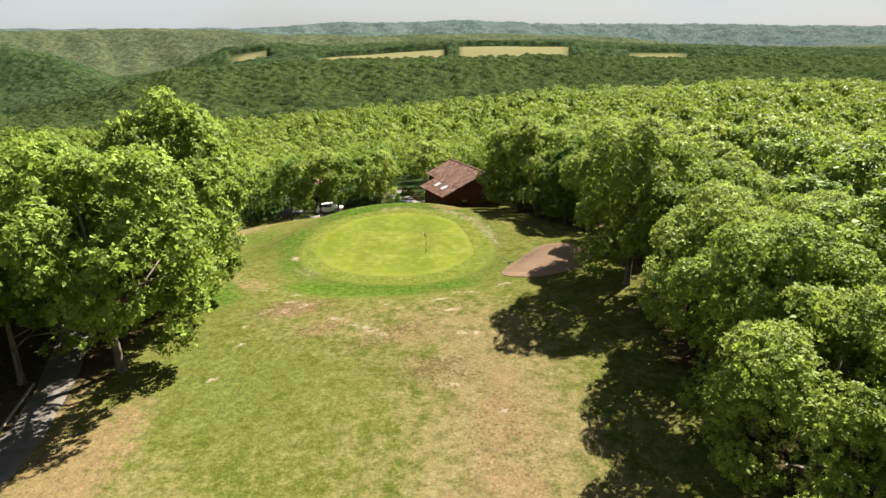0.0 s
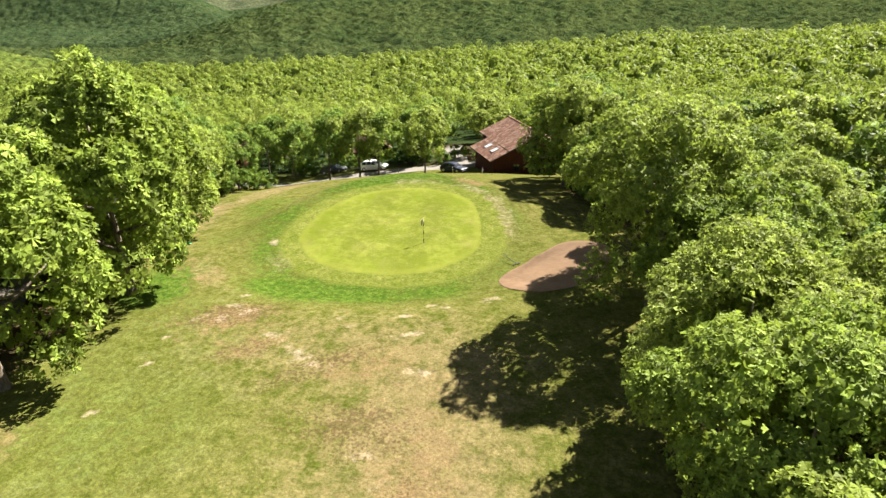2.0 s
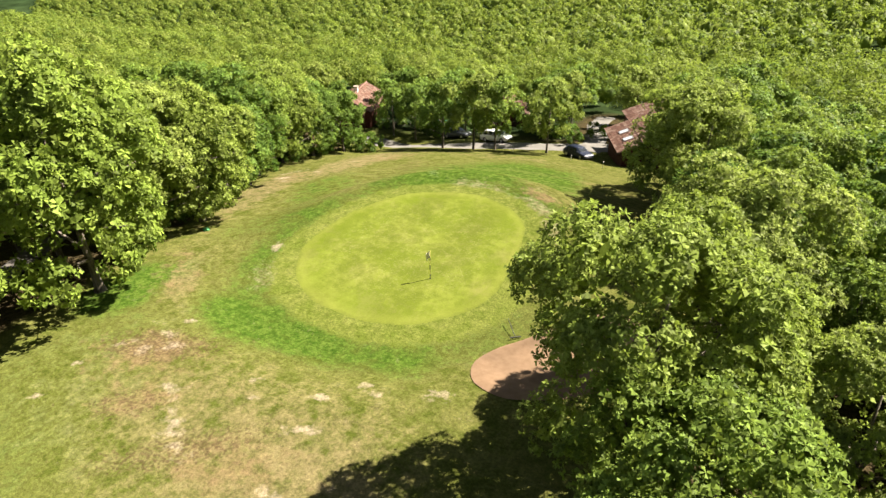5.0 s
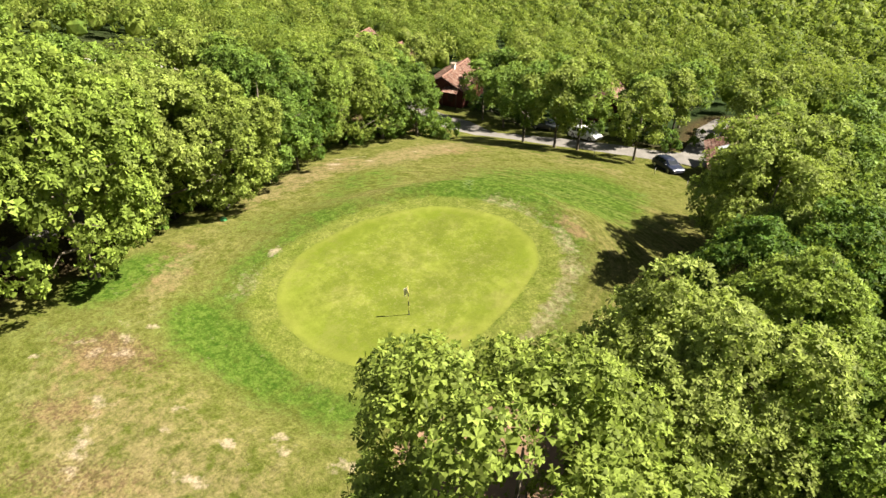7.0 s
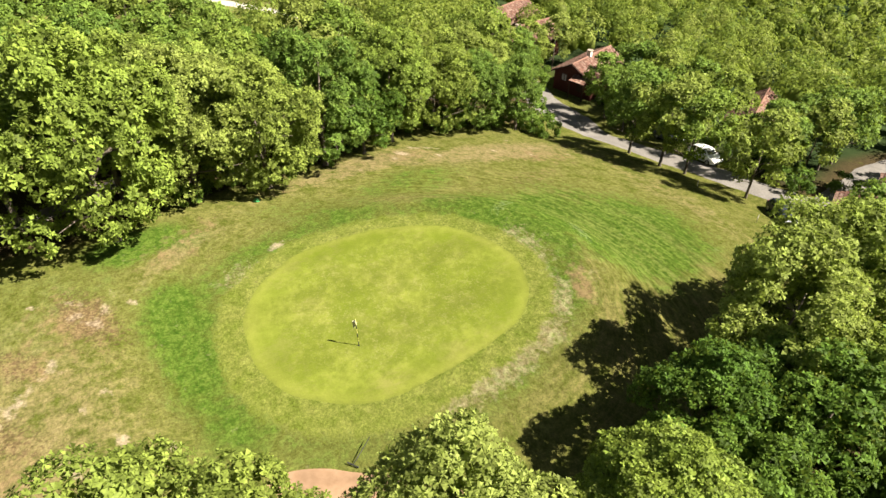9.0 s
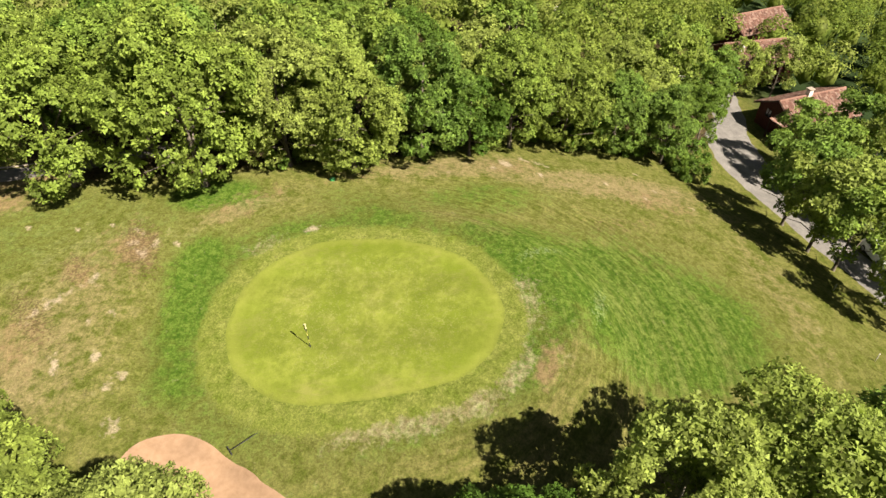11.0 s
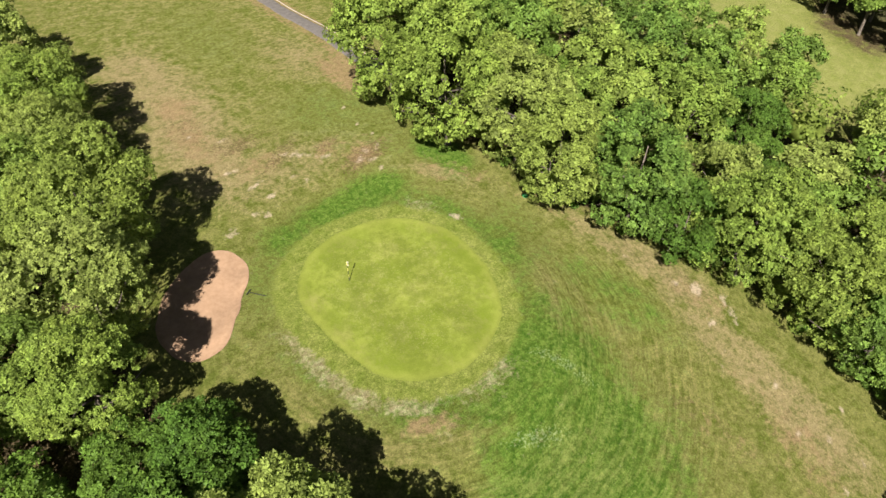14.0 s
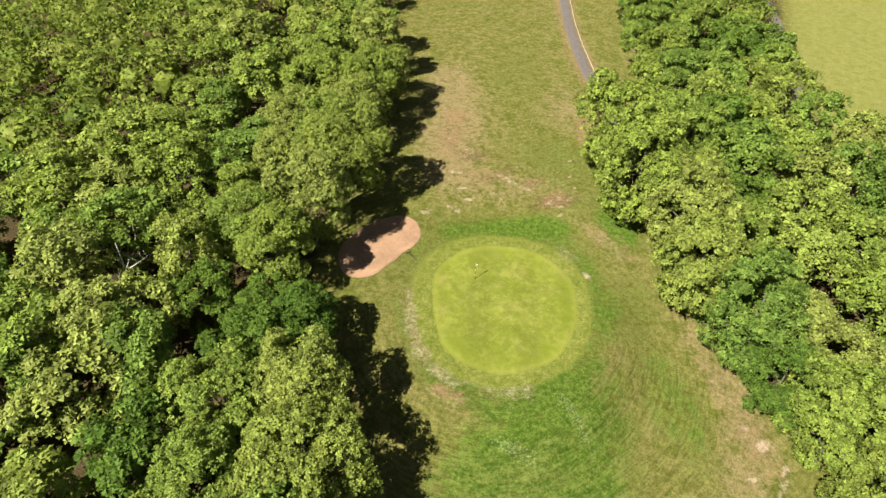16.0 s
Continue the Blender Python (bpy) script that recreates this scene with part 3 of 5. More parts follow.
    in_wood = np.maximum(smooth(0.5, 3.5, le - x) * (1 - smooth(-2, 4, second_fairway(x, y))), smooth(-1.0, 2.0, x - re_)) * (1 - smooth(100, 112, y))
    litter = np.maximum(0.95 * in_wood, 0.9 * smooth(104, 109, y + 0.10 * x) * (x < 0) * smooth(1.6, 3.2, near_line(x, y, ROAD)))
    by_far_lane = smooth(-97, -93, x) * (1 - smooth(-69, -65, x)) * smooth(54, 60, y) * (1 - smooth(84, 90, y))
    litter = litter * (1 - by_far_lane)
    wild = np.maximum(smooth(103, 116, y) * 1.0, smooth(70, 130, np.abs(x)) * (second_fairway(x, y) < -4))
    wild = wild * (1 - by_far_lane) * smooth(2.0, 5.0, np.minimum(np.minimum(near_line(x, y, ROAD), near_line(x, y, LANE)), near_line(x, y, ROAD_2)))
    ra = x / np.maximum(y, 1)
    fields = np.zeros_like(x)
    for r0, r1, y0, y1 in FIELDS:
        fields = np.maximum(fields, smooth(r0 - 0.008, r0 + 0.008, ra) * smooth(-r1 - 0.008, -r1 + 0.008, -ra) * smooth(y0 - 15, y0 + 10, y) * smooth(-y1 - 10, -y1 + 15, -y))
    # distance blends in the hazed colour of the farthest hills
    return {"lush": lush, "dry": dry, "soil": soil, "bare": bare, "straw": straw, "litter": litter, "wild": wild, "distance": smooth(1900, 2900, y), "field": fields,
            "next_hole": np.maximum(smooth(0.0, 5.0, second_fairway(x, y)), by_far_lane), "fringe": 0.5 * d,
            "fleck": 0.9 * spot(-10.5, 43.5, 5.5, 2.0, 25) + 0.8 * spot(-3.5, 39.0, 6, 1.6, 42) + 0.8 * spot(-8, 39.8, 3, 1.6, 30) + 0.6 * spot(-2.7, 35, 4, 2.2, 20) + 0.7 * spot(0.5, 34.5, 4, 2.4, 40) + 0.6 * spot(3, 29, 4, 6) + 0.5 * spot(-27, 70, 3, 4),
            "clover": 0.9 * spot(-10.6, 73.0, 4.5, 0.8, -55) + 0.9 * spot(-5.5, 76.3, 3.5, 0.9, -15),
            "mown": smooth(1.06, 1.3, d) * (1 - smooth(2.3, 2.9, d)) * smooth(60, 68, y)}


def paint_zones(ob):
    co = np.empty(len(ob.data.vertices) * 3, np.float32)
    ob.data.vertices.foreach_get("co", co)
    co = co.reshape(-1, 3).astype(float)
    for name, v in zones(co[:, 0], co[:, 1]).items():
        a = ob.data.attributes.new(name, "FLOAT", "POINT")
        a.data.foreach_set("value", np.clip(v, 0, 1).astype(np.float32))


# open farmland on the plateau across the valley: direction from, to, distance from, to
FIELDS = ((-0.19, 0.0, 1030, 1190), (0.025, 0.19, 1030, 1235), (0.285, 0.372, 1030, 1170), (-0.325, -0.27, 1290, 1400), (0.59, 0.72, 1330, 1420))


def build_ground():
    xs, ys = lines(-36, 17, 0.5, -4700, 4700, 1.07), lines(12, 92, 0.5, -420, 4850, 1.04)
    X, Y = np.meshgrid(xs, ys)
    x, y = X.ravel(), Y.ravel()
    nx, ny = len(xs), len(ys)
    idx = np.arange(nx * ny).reshape(ny, nx)
    faces = np.stack([idx[:-1, :-1], idx[:-1, 1:], idx[1:, 1:], idx[1:, :-1]], -1).reshape(-1, 4)
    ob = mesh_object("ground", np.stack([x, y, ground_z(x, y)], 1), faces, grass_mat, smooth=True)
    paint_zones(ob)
    return tagged(ob, "mown golf turf with dry brown patches, woodland floor and hills", "ground", kind="structure")


# worn and bare places in the turf: x, y, half sizes, turn
BARE = ((-4.8, 39.7, 3.4, 0.42, -37), (-10.5, 44.3, 2.6, 0.35, -20), (-3.1, 38.7, 0.7, 0.35, 40), (-4.7, 39.4, 0.9, 0.3, 30), (-7.1, 41.6, 1.0, 0.35, 25), (-10.9, 42.8, 0.6, 0.6, 0), (-12.3, 42.9, 0.8, 0.3, 60),
        (2.0, 46.1, 0.7, 0.45, 20), (4.6, 47.3, 0.9, 0.5, 10), (-0.2, 44.6, 0.6, 0.4, 0), (-4.0, 43.8, 0.5, 0.35, 0), (-27.6, 71.8, 1.3, 0.8, 35), (-26.4, 70.4, 0.8, 0.5, 0),
        (-29.3, 73.6, 1.0, 0.5, 40), (-13.2, 55.6, 0.5, 0.9, 20), (-26.0, 74.9, 0.8, 0.5, 20), (-15.4, 66.6, 0.4, 0.25, 0), (0.5, 33.0, 0.6, 0.3, 0), (3.0, 30.5, 0.5, 0.25, 30), (1.7, 31.6, 0.35, 0.2, 10), (-13, 34, 0.4, 0.25, 0), (0.9, 46.3, 0.7, 0.4, 10), (-0.2, 41.9, 0.5, 0.3, 0), (-28.6, 75.0, 0.9, 0.5, 60))
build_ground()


def disc(name, outline, rings, lift, material, label, category, inner=0.0):
    """A turf or sand sheet laid on the ground; outline(angle, share) gives x, y."""
    n = 144
    verts, faces, share = [], [], []
    shares = [inner + (1 - inner) * i / rings for i in range(rings + 1)]
    for s in shares:
        for k in range(n):
            x, y = outline(2 * math.pi * k / n, s)
            verts.append((x, y, gz(x, y) + (lift if s < 0.999 else lift - 0.03)))
            share.append(s)
    for r in range(rings):
        for k in range(n):
            a, b = r * n + k, r * n + (k + 1) % n
            faces.append((a, b, b + n, a + n))
    ob = mesh_object(name, verts, faces, material, smooth=True)
    ob.data.attributes.new("share", "FLOAT", "POINT").data.foreach_set("value", np.array(share, np.float32))
    return tagged(ob, label, category, kind="structure")


def waved(c, waves, grow=1.0):
    def f(t, s):
        r = wave_radius(t, waves) * s * grow * (1 + 0.006 * math.sin(9 * t) + 0.004 * math.sin(17 * t + 1))
        return c[0] + r * math.cos(t), c[1] + r * math.sin(t)
    return f


paint_zones(disc("collar", waved(GREEN_C, COLLAR_R, 1.06), 30, 0.020, grass_mat, "short-cut fringe of grass round the putting green", "turf", 0.6))
disc("putting_green", waved(GREEN_C, GREEN_R), 14, 0.045, putting_mat, "smooth bright yellow-green putting surface, faintly striped by the mower", "putting green")
disc("sand_bunker", waved(BUNKER_C, BUNKER_R, 0.985), 16, 0.065, sand_mat, "shallow bunker of smooth reddish sand, half in tree shade", "bunker")


def strip(name, pts, width, lift, material, label, category):
    """A path or road along a line, with a slightly ragged rim."""
    P = []
    for (x0, y0), (x1, y1) in zip(pts, pts[1:]):
        n = max(2, int(math.hypot(x1 - x0, y1 - y0) / 0.8))
        P += [(x0 + (x1 - x0) * i / n, y0 + (y1 - y0) * i / n) for i in range(n)]
    P = np.array(P + [pts[-1]])
    for _ in range(6):
        P[1:-1] = (P[:-2] + 2 * P[1:-1] + P[2:]) / 4
    d = np.gradient(P, axis=0)
    d /= np.linalg.norm(d, axis=1)[:, None]
    nrm = np.stack([-d[:, 1], d[:, 0]], 1)
    verts, faces, m = [], [], 7
    for i, (p, q) in enumerate(zip(P, nrm)):
        w = (width(p[0]) if callable(width) else width) / 2 * (1 + 0.05 * math.sin(i * 0.7) + 0.03 * math.sin(i * 1.9))
        for k in range(m):
            u = -1 + 2 * k / (m - 1)
            x, y = p + q * u * w
            verts.append((x, y, gz(x, y) + (lift if abs(u) < 0.99 else -0.06)))
    for i in range(len(P) - 1):
        for k in range(m - 1):
            a = i * m + k
            faces.append((a, a + 1, a + m + 1, a + m))
    ob = mesh_object(name, verts, faces, material, smooth=True)
    return tagged(ob, label, category, kind="structure")


strip("cart_path", CART_PATH, 2.4, 0.05, asphalt_mat, "narrow grey asphalt cart path along the fairway", "path")
strip("kerb", [(x - 1.36, y) for x, y in CART_PATH[1:9]], 0.17, 0.075, stone_mat, "pale narrow kerb along the asphalt cart path", "kerb")
strip("cart_path_far", CART_PATH_2, 2.2, 0.05, asphalt_mat, "grey asphalt cart path beside the neighbouring fairway", "path")
strip("road", ROAD, lambda x: 5.0 + 3.6 * math.exp(-((x + 39.5) / 5.5) ** 2), 0.06, gravel_mat, "pale gravel lane past the cabins and parked cars", "road")
strip("lane", LANE, 3.6, 0.09, gravel_mat, "pale gravel lane that turns off past the barn", "road")
strip("road_far", ROAD_2, 4.0, 0.06, chalk_mat, "pale gravel lane seen between the trees", "road")


# ---- trees ----
def unit(v):
    return v / np.maximum(np.linalg.norm(v, axis=-1, keepdims=True), 1e-9)


ICO_V, ICO_F = None, None


def ico():
    global ICO_V, ICO_F
    if ICO_V is None:
        bm = bmesh.new()
        bmesh.ops.create_icosphere(bm, subdivisions=1, radius=1.0)
        bm.verts.ensure_lookup_table()
        ICO_V = np.array([v.co[:] for v in bm.verts])
        ICO_F = np.array([[v.index for v in f.verts] for f in bm.faces])
        bm.free()
    return ICO_V, ICO_F


def leaf_cards(gen, centres, normals, size, corners=3, aspect=0.78):
    """Small leaf sprays at the centres, facing the normals: three-cornered leaves or four-cornered twig fans."""
    n = len(centres)
    ref = unit(gen.normal(size=(n, 3)))
    t = unit(np.cross(normals, ref))
    b = np.cross(normals, t)
    s = size * gen.uniform(0.6, 1.35, (n, 1))
    if corners == 3:
        v = np.stack([centres - t * s, centres + t * s * 0.35 - b * s * aspect, centres + t * s * 0.35 + b * s * aspect], 1)
    else:
        v = np.stack([centres - t * s, centres - b * s * aspect, centres + t * s, centres + b * s * aspect], 1)
    return v.reshape(-1, 3), np.arange(corners * n).reshape(n, corners)


def crown_lobes(gen, radius, height, base, count, lean):
    """Boughs over an uneven dome."""
    k = np.arange(count) + 0.5
    up = 1 - 1.55 * k / count
    az = k * 2.39996 + lean
    d = unit(np.stack([np.sqrt(1 - up ** 2) * np.cos(az), np.sqrt(1 - up ** 2) * np.sin(az), up], 1) + 0.24 * gen.normal(size=(count, 3)))
    az = np.arctan2(d[:, 1], d[:, 0])
    wob = 1 + 0.10 * np.sin(2 * az + lean) + 0.08 * np.sin(5 * az + 2 * lean)
    share = gen.uniform(0.50, 0.76, count)
    c = np.empty((count, 3))
    c[:, 0] = d[:, 0] * radius * wob * share
    c[:, 1] = d[:, 1] * radius * wob * share
    mid = base + (height - base) * 0.45
    c[:, 2] = mid + np.where(d[:, 2] > 0, d[:, 2] * (height - mid) * share, d[:, 2] * (mid - base) * 1.15)
    r = radius * gen.uniform(0.18, 0.31, count)
    return c, r, np.array([0, 0, mid])


def rosettes(gen, tips, axes, size, per):
    """Twig ends: leaves spread round one point, a drooping ring below and a raised one above."""
    n = len(tips)
    t1 = unit(np.cross(axes, unit(gen.normal(size=(n, 3)))))
    t2 = np.cross(axes, t1)
    big = size * gen.uniform(0.65, 1.35, n)
    phi = (np.arange(per)[None, :] * (2.4 if per > 6 else 2 * math.pi / per) + gen.uniform(0, 6.28, (n, 1)) + gen.normal(size=(n, per)) * 0.25)[..., None]
    upper = (np.arange(per) % 2)[None, :, None]
    lift = np.where(upper > 0, gen.uniform(0.15, 0.95, (n, per, 1)), gen.uniform(-0.65, 0.15, (n, per, 1)))
    rad = np.cos(phi) * t1[:, None] + np.sin(phi) * t2[:, None]
    tan = np.cos(phi) * t2[:, None] - np.sin(phi) * t1[:, None]
    way = rad * np.cos(lift) + axes[:, None] * np.sin(lift)
    reach = big[:, None, None] * gen.uniform(0.7, 1.15, (n, per, 1)) * np.where(upper > 0, 0.8, 1.0)
    wide = reach * gen.uniform(0.22, 0.42, (n, per, 1))
    roll = axes[:, None] * gen.normal(size=(n, per, 1)) * 0.30
    end = tips[:, None] + way * reach
    a = end + (tan + roll) * wide
    b = end - (tan + roll) * wide
    v = np.concatenate([tips[:, None], np.stack([a, b], 2).reshape(n, 2 * per, 3)], 1)
    base = np.arange(n)[:, None] * (2 * per + 1)
    k = np.arange(per)[None, :]
    f = np.stack([base + 0 * k, base + 1 + 2 * k, base + 2 + 2 * k], -1)
    return v.reshape(-1, 3), f.reshape(-1, 3)


def crown_mesh(gen, radius, height, base, lobes, tufts, size, lean=0.0, per=9):
    c, r, mid = crown_lobes(gen, radius, height, base, lobes, lean)
    w = r ** 2 / np.sum(r ** 2)
    pick = gen.choice(lobes, tufts, p=w)
    outw = unit(c[pick] - mid)
    d = unit(unit(gen.normal(size=(tufts, 3))) + outw * 0.62 + np.array([0, 0, 0.42]))
    depth = 1.06 - 0.36 * gen.random((tufts, 1)) ** 2.2
    tip = c[pick] + d * r[pick][:, None] * depth * np.array([1.0, 1.0, 0.82])
    axis = unit(d * 0.9 + np.array([0, 0, 0.55]) + 0.35 * gen.normal(size=(tufts, 3)))
    v, f = rosettes(gen, tip, axis, size, per)
    # crossing twigs inside the boughs keep the sky from showing through everywhere
    m = 24
    inner = np.repeat(np.arange(lobes), m)
    q = unit(gen.normal(size=(len(inner), 3)))
    at = c[inner] + q * r[inner][:, None] * gen.uniform(0.05, 0.55, (len(inner), 1))
    tv, tf = leaf_cards(gen, at, unit(gen.normal(size=(len(inner), 3))), 1.0, 4, 0.55)
    mid_q = np.repeat(at, 4, axis=0)
    tv = mid_q + (tv - mid_q) * np.repeat(r[inner][:, None] * 0.17, 4, axis=0)
    return v, f, tv, tf


def crown_object(gen, parent, material, radius, height, base, lobes, leaves, size, lean=0.0):
    v, f, cv, cf = crown_mesh(gen, radius, height, base, lobes, leaves, size, lean, 9 if leaves > 1000 else 7)
    verts = np.concatenate([v, cv]).astype(np.float32)
    me = bpy.data.meshes.new("crown")
    me.vertices.add(len(verts))
    me.vertices.foreach_set("co", verts.ravel())
    tris, quads = f.astype(np.int32), (cf + len(v)).astype(np.int32)
    me.loops.add(quads.size + tris.size)
    me.loops.foreach_set("vertex_index", np.concatenate([tris.ravel(), quads.ravel()]))
    me.polygons.add(len(quads) + len(tris))
    me.polygons.foreach_set("loop_start", np.concatenate([np.arange(len(tris)) * 3, tris.size + np.arange(len(quads)) * 4]).astype(np.int32))
    me.polygons.foreach_set("use_smooth", np.full(len(quads) + len(tris), False))
    me.update(calc_edges=True)
    me.materials.append(material)
    ob = new("crown", me)
    ob.parent = parent
    return ob


def trunk_object(gen, parent, radius, height, base, thick, limbs, bare=False):
    bm = bmesh.new()
    lean = gen.normal(size=2) * 0.25
    top = height * 0.72
    pts = [(lean[0] * (max(z, 0) / top) ** 1.5, lean[1] * (max(z, 0) / top) ** 1.5, z) for z in (-0.5, 0.0, 0.35, base, base + (top - base) * 0.5, top)]
    tube(bm, pts, [thick * 1.7, thick * 1.35, thick, thick * 0.8, thick * 0.45, thick * 0.14], 7)
    for k in range(limbs):
        a = 2 * math.pi * (k + gen.uniform(-0.3, 0.3)) / limbs
        z0 = base * gen.uniform(0.75, 1.0) + (top - base) * gen.uniform(0.0, 0.55)
        L = radius * gen.uniform(0.6, 0.9)
        rise = gen.uniform(0.25, 0.8)
        f = (z0 / top) ** 1.5
        p0 = Vector((lean[0] * f, lean[1] * f, z0))
        p1 = p0 + Vector((math.cos(a) * L * 0.45, math.sin(a) * L * 0.45, L * 0.25 * rise + 0.25))
        p2 = p0 + Vector((math.cos(a + 0.25) * L, math.sin(a + 0.25) * L, L * 0.75 * rise))
        tube(bm, [p0, p1, p2], [thick * 0.38, thick * 0.24, thick * 0.06], 5)
        if bare:
            for j in range(3):
                q = p1.lerp(p2, 0.2 + 0.3 * j)
                tube(bm, [q, q + Vector((gen.normal() * 0.6, gen.normal() * 0.6, gen.uniform(0.4, 1.2)))], [thick * 0.12, thick * 0.03], 4)
    return part("trunk", bm, bark_mat, parent, smooth=True)


def tree_kind(seed, label, leaves, lobes, size, radius, height, base, thick, limbs, material, category="tree", group="", name="oak_tree"):
    gen = np.random.default_rng(seed)
    ob = empty(name)
    trunk_object(gen, ob, radius, height, base, thick, limbs)
    crown_object(gen, ob, material, radius, height, base, lobes, leaves, size, gen.uniform(0, 6))
    return tagged(ob, label, category, group)


SHAPES = (("broad oak tree with fresh yellow-green leaves at the wood's rim", 4.9, 12.6, 1.7),
          ("tall oak tree with a lumpy light green crown", 4.6, 13.2, 1.8),
          ("oak tree with a wide uneven green crown", 5.1, 11.8, 1.2),
          ("slender oak tree with pale green leaves and bare lower trunk", 4.0, 12.4, 1.8),
          ("rounded oak tree with dense mid-green leaves", 4.6, 11.4, 0.8))
FULL = [tree_kind(100 + i, l, 2700, 60, 0.255, r, h, b, 0.24, 7, LEAVES["yellow"], "tree", "oaks along the fairway") for i, (l, r, h, b) in enumerate(SHAPES)]
CLOSE = [tree_kind(150 + i, l, 4800, 64, 0.185, r, h, b, 0.24, 7, LEAVES["pale"], "tree", "oaks along the fairway") for i, (l, r, h, b) in enumerate(SHAPES)]
WOODLAND = (("woodland oak tree with a full green crown", 4.4, 12.4, 2.4),
            ("tall woodland oak tree with a yellow-green crown", 4.0, 13.0, 2.8),
            ("woodland oak tree with a broken, lumpy crown", 4.8, 11.6, 2.2),
            ("narrow woodland oak tree with a pale green crown", 3.5, 12.2, 2.8))
MIDDLE = [tree_kind(200 + i, l, 600, 38, 0.46, r, h, b, 0.22, 5, LEAVES["middle"], "tree", "oaks inside the wood") for i, (l, r, h, b) in enumerate(WOODLAND)]
CLEAR = [tree_kind(250 + i, l, 1350, 48, 0.32, r, h, b, 0.22, 5, LEAVES["middle"], "tree", "oaks inside the wood") for i, (l, r, h, b) in enumerate(WOODLAND)]
DARK = [tree_kind(300, "dark green bushy tree with close small leaves", 2300, 36, 0.20, 3.9, 9.5, 0.8, 0.16, 5, LEAVES["dark"], "tree", "dark bushy trees", "bushy_tree"),
        tree_kind(301, "dark green rounded tree inside the oak wood", 1300, 32, 0.25, 3.6, 10.5, 1.6, 0.18, 5, LEAVES["dark"], "tree", "dark bushy trees", "bushy_tree")]
SLIM = [tree_kind(310, "small roadside oak tree with a thin trunk and airy crown", 620, 26, 0.30, 3.1, 8.4, 1.7, 0.12, 5, LEAVES["middle"], "tree", "roadside trees", "roadside_tree")]
BUSH = [tree_kind(320, "low leafy green bush at the rim of the wood", 150, 12, 0.27, 1.7, 2.5, 0.1, 0.06, 4, LEAVES["dark"], "bush", "bushes", "bush")]

used = {}


def plant(kinds, x, y, scale=1.0, which=None, turn=None, tall=1.0, tint=None):
    """Sets a tree of one of the kinds; the first of each kind is the pattern itself."""
    ob = kinds[rnd.randrange(len(kinds)) if which is None else which]
    m = pose(x, y, gz(x, y) - 0.1, 0, 0, rnd.uniform(0, 360) if turn is None else turn) @ Matrix.Diagonal((scale, scale, scale * tall, 1))
    if ob.name in used:
        twin = ob.copy()
        scene.collection.objects.link(twin)
        for ch in ob.children:
            c2 = ch.copy()
            scene.collection.objects.link(c2)
            c2.parent = twin
        ob = twin
    used[ob.name] = True
    ob.matrix_world = m
    for ch in ob.children:
        if tint and ch.name.startswith("crown"):
            ch.material_slots[0].link = "OBJECT"
            ch.material_slots[0].material = LEAVES[tint]
    return ob


planted = []


def free(x, y, gap):
    return all((x - a) ** 2 + (y - b) ** 2 > gap * gap for a, b in planted)


def set_tree(kinds, x, y, **kw):
    planted.append((x, y))
    return plant(kinds, x, y, **kw)


# the trees that stand clear at the rim of the woods: x, y, size, kind, tint
RIM = ((-18.6, 35.2, 1.22, 2, "yellow"), (-18.8, 45.8, 1.30, 4, "yellow"), (-22.8, 52.0, 1.08, 0, "pale"), (-23.2, 57.6, 1.08, 4, "pale"), (-26.8, 63.6, 1.05, 1, "middle"), (-32.0, 72.5, 1.05, 0, "yellow"), (-34.0, 78.5, 1.0, 2, "pale"), (-34.2, 84.0, 0.9, 4, "middle"), (-33.8, 89.5, 0.82, 3, "middle"),
       (-24.5, 39.5, 1.1, 1, "middle"), (-27.5, 23.0, 1.05, 4, "middle"), (-27.0, 13.0, 1.0, 2, "yellow"), (-26.5, 4.0, 1.0, 0, "middle"), (-27.5, -6.0, 1.0, 1, "middle"),
       (13.7, 46.8, 1.10, 0, "pale"), (15.6, 54.4, 1.00, 1, "pale"), (16.4, 41.0, 0.98, 4, "yellow"), (15.0, 34.5, 0.95, 2, "pale"), (14.6, 28.3, 0.95, 0, "yellow"), (13.4, 22.3, 0.90, 2, "pale"), (15.8, 13.5, 1.0, 1, "pale"), (18.0, 4.5, 1.0, 0, "middle"),
       (17.3, 61.2, 0.92, 3, "yellow"), (13.2, 68.5, 0.80, 4, "dark"), (11.2, 75.6, 0.95, 1, "pale"), (9.6, 81.8, 1.05, 0, "pale"), (10.8, 88.0, 1.12, 2, "middle"), (12.8, 94.2, 1.12, 1, "middle"), (20.8, 47.0, 0.84, 3, "pale"), (21.0, 57.5, 0.84, 2, "yellow"), (17.5, 76.5, 0.9, 2, "yellow"), (17.0, 82.5, 0.95, 4, "yellow"),
       (19.8, 26.0, 0.84, 1, "yellow"), (22.0, 38.0, 0.82, 0, "pale"))
for x, y, s, k, tint in RIM:
    set_tree(CLOSE if x > 0 and 20 < y < 64 else FULL if 30 < y < 90 else CLEAR, x, y, scale=s, which=k if 30 < y < 90 or x > 0 and 20 < y < 64 else k % 4, tall=1.1 if y == 45.8 else 1.0, tint=tint)
for x, y, s in ((-28.8, 68.2, 1.0), (16.5, 67.0, 0.8), (-40.0, 66.0, 1.0), (-30.0, 47.0, 0.9), (22.0, 67.0, 0.9), (-39.5, 95.5, 0.8), (15.8, 72.2, 1.1), (-46, 61.5, 1.0)):
    set_tree(DARK, x, y, scale=s, which=0 if s > 0.92 else 1)
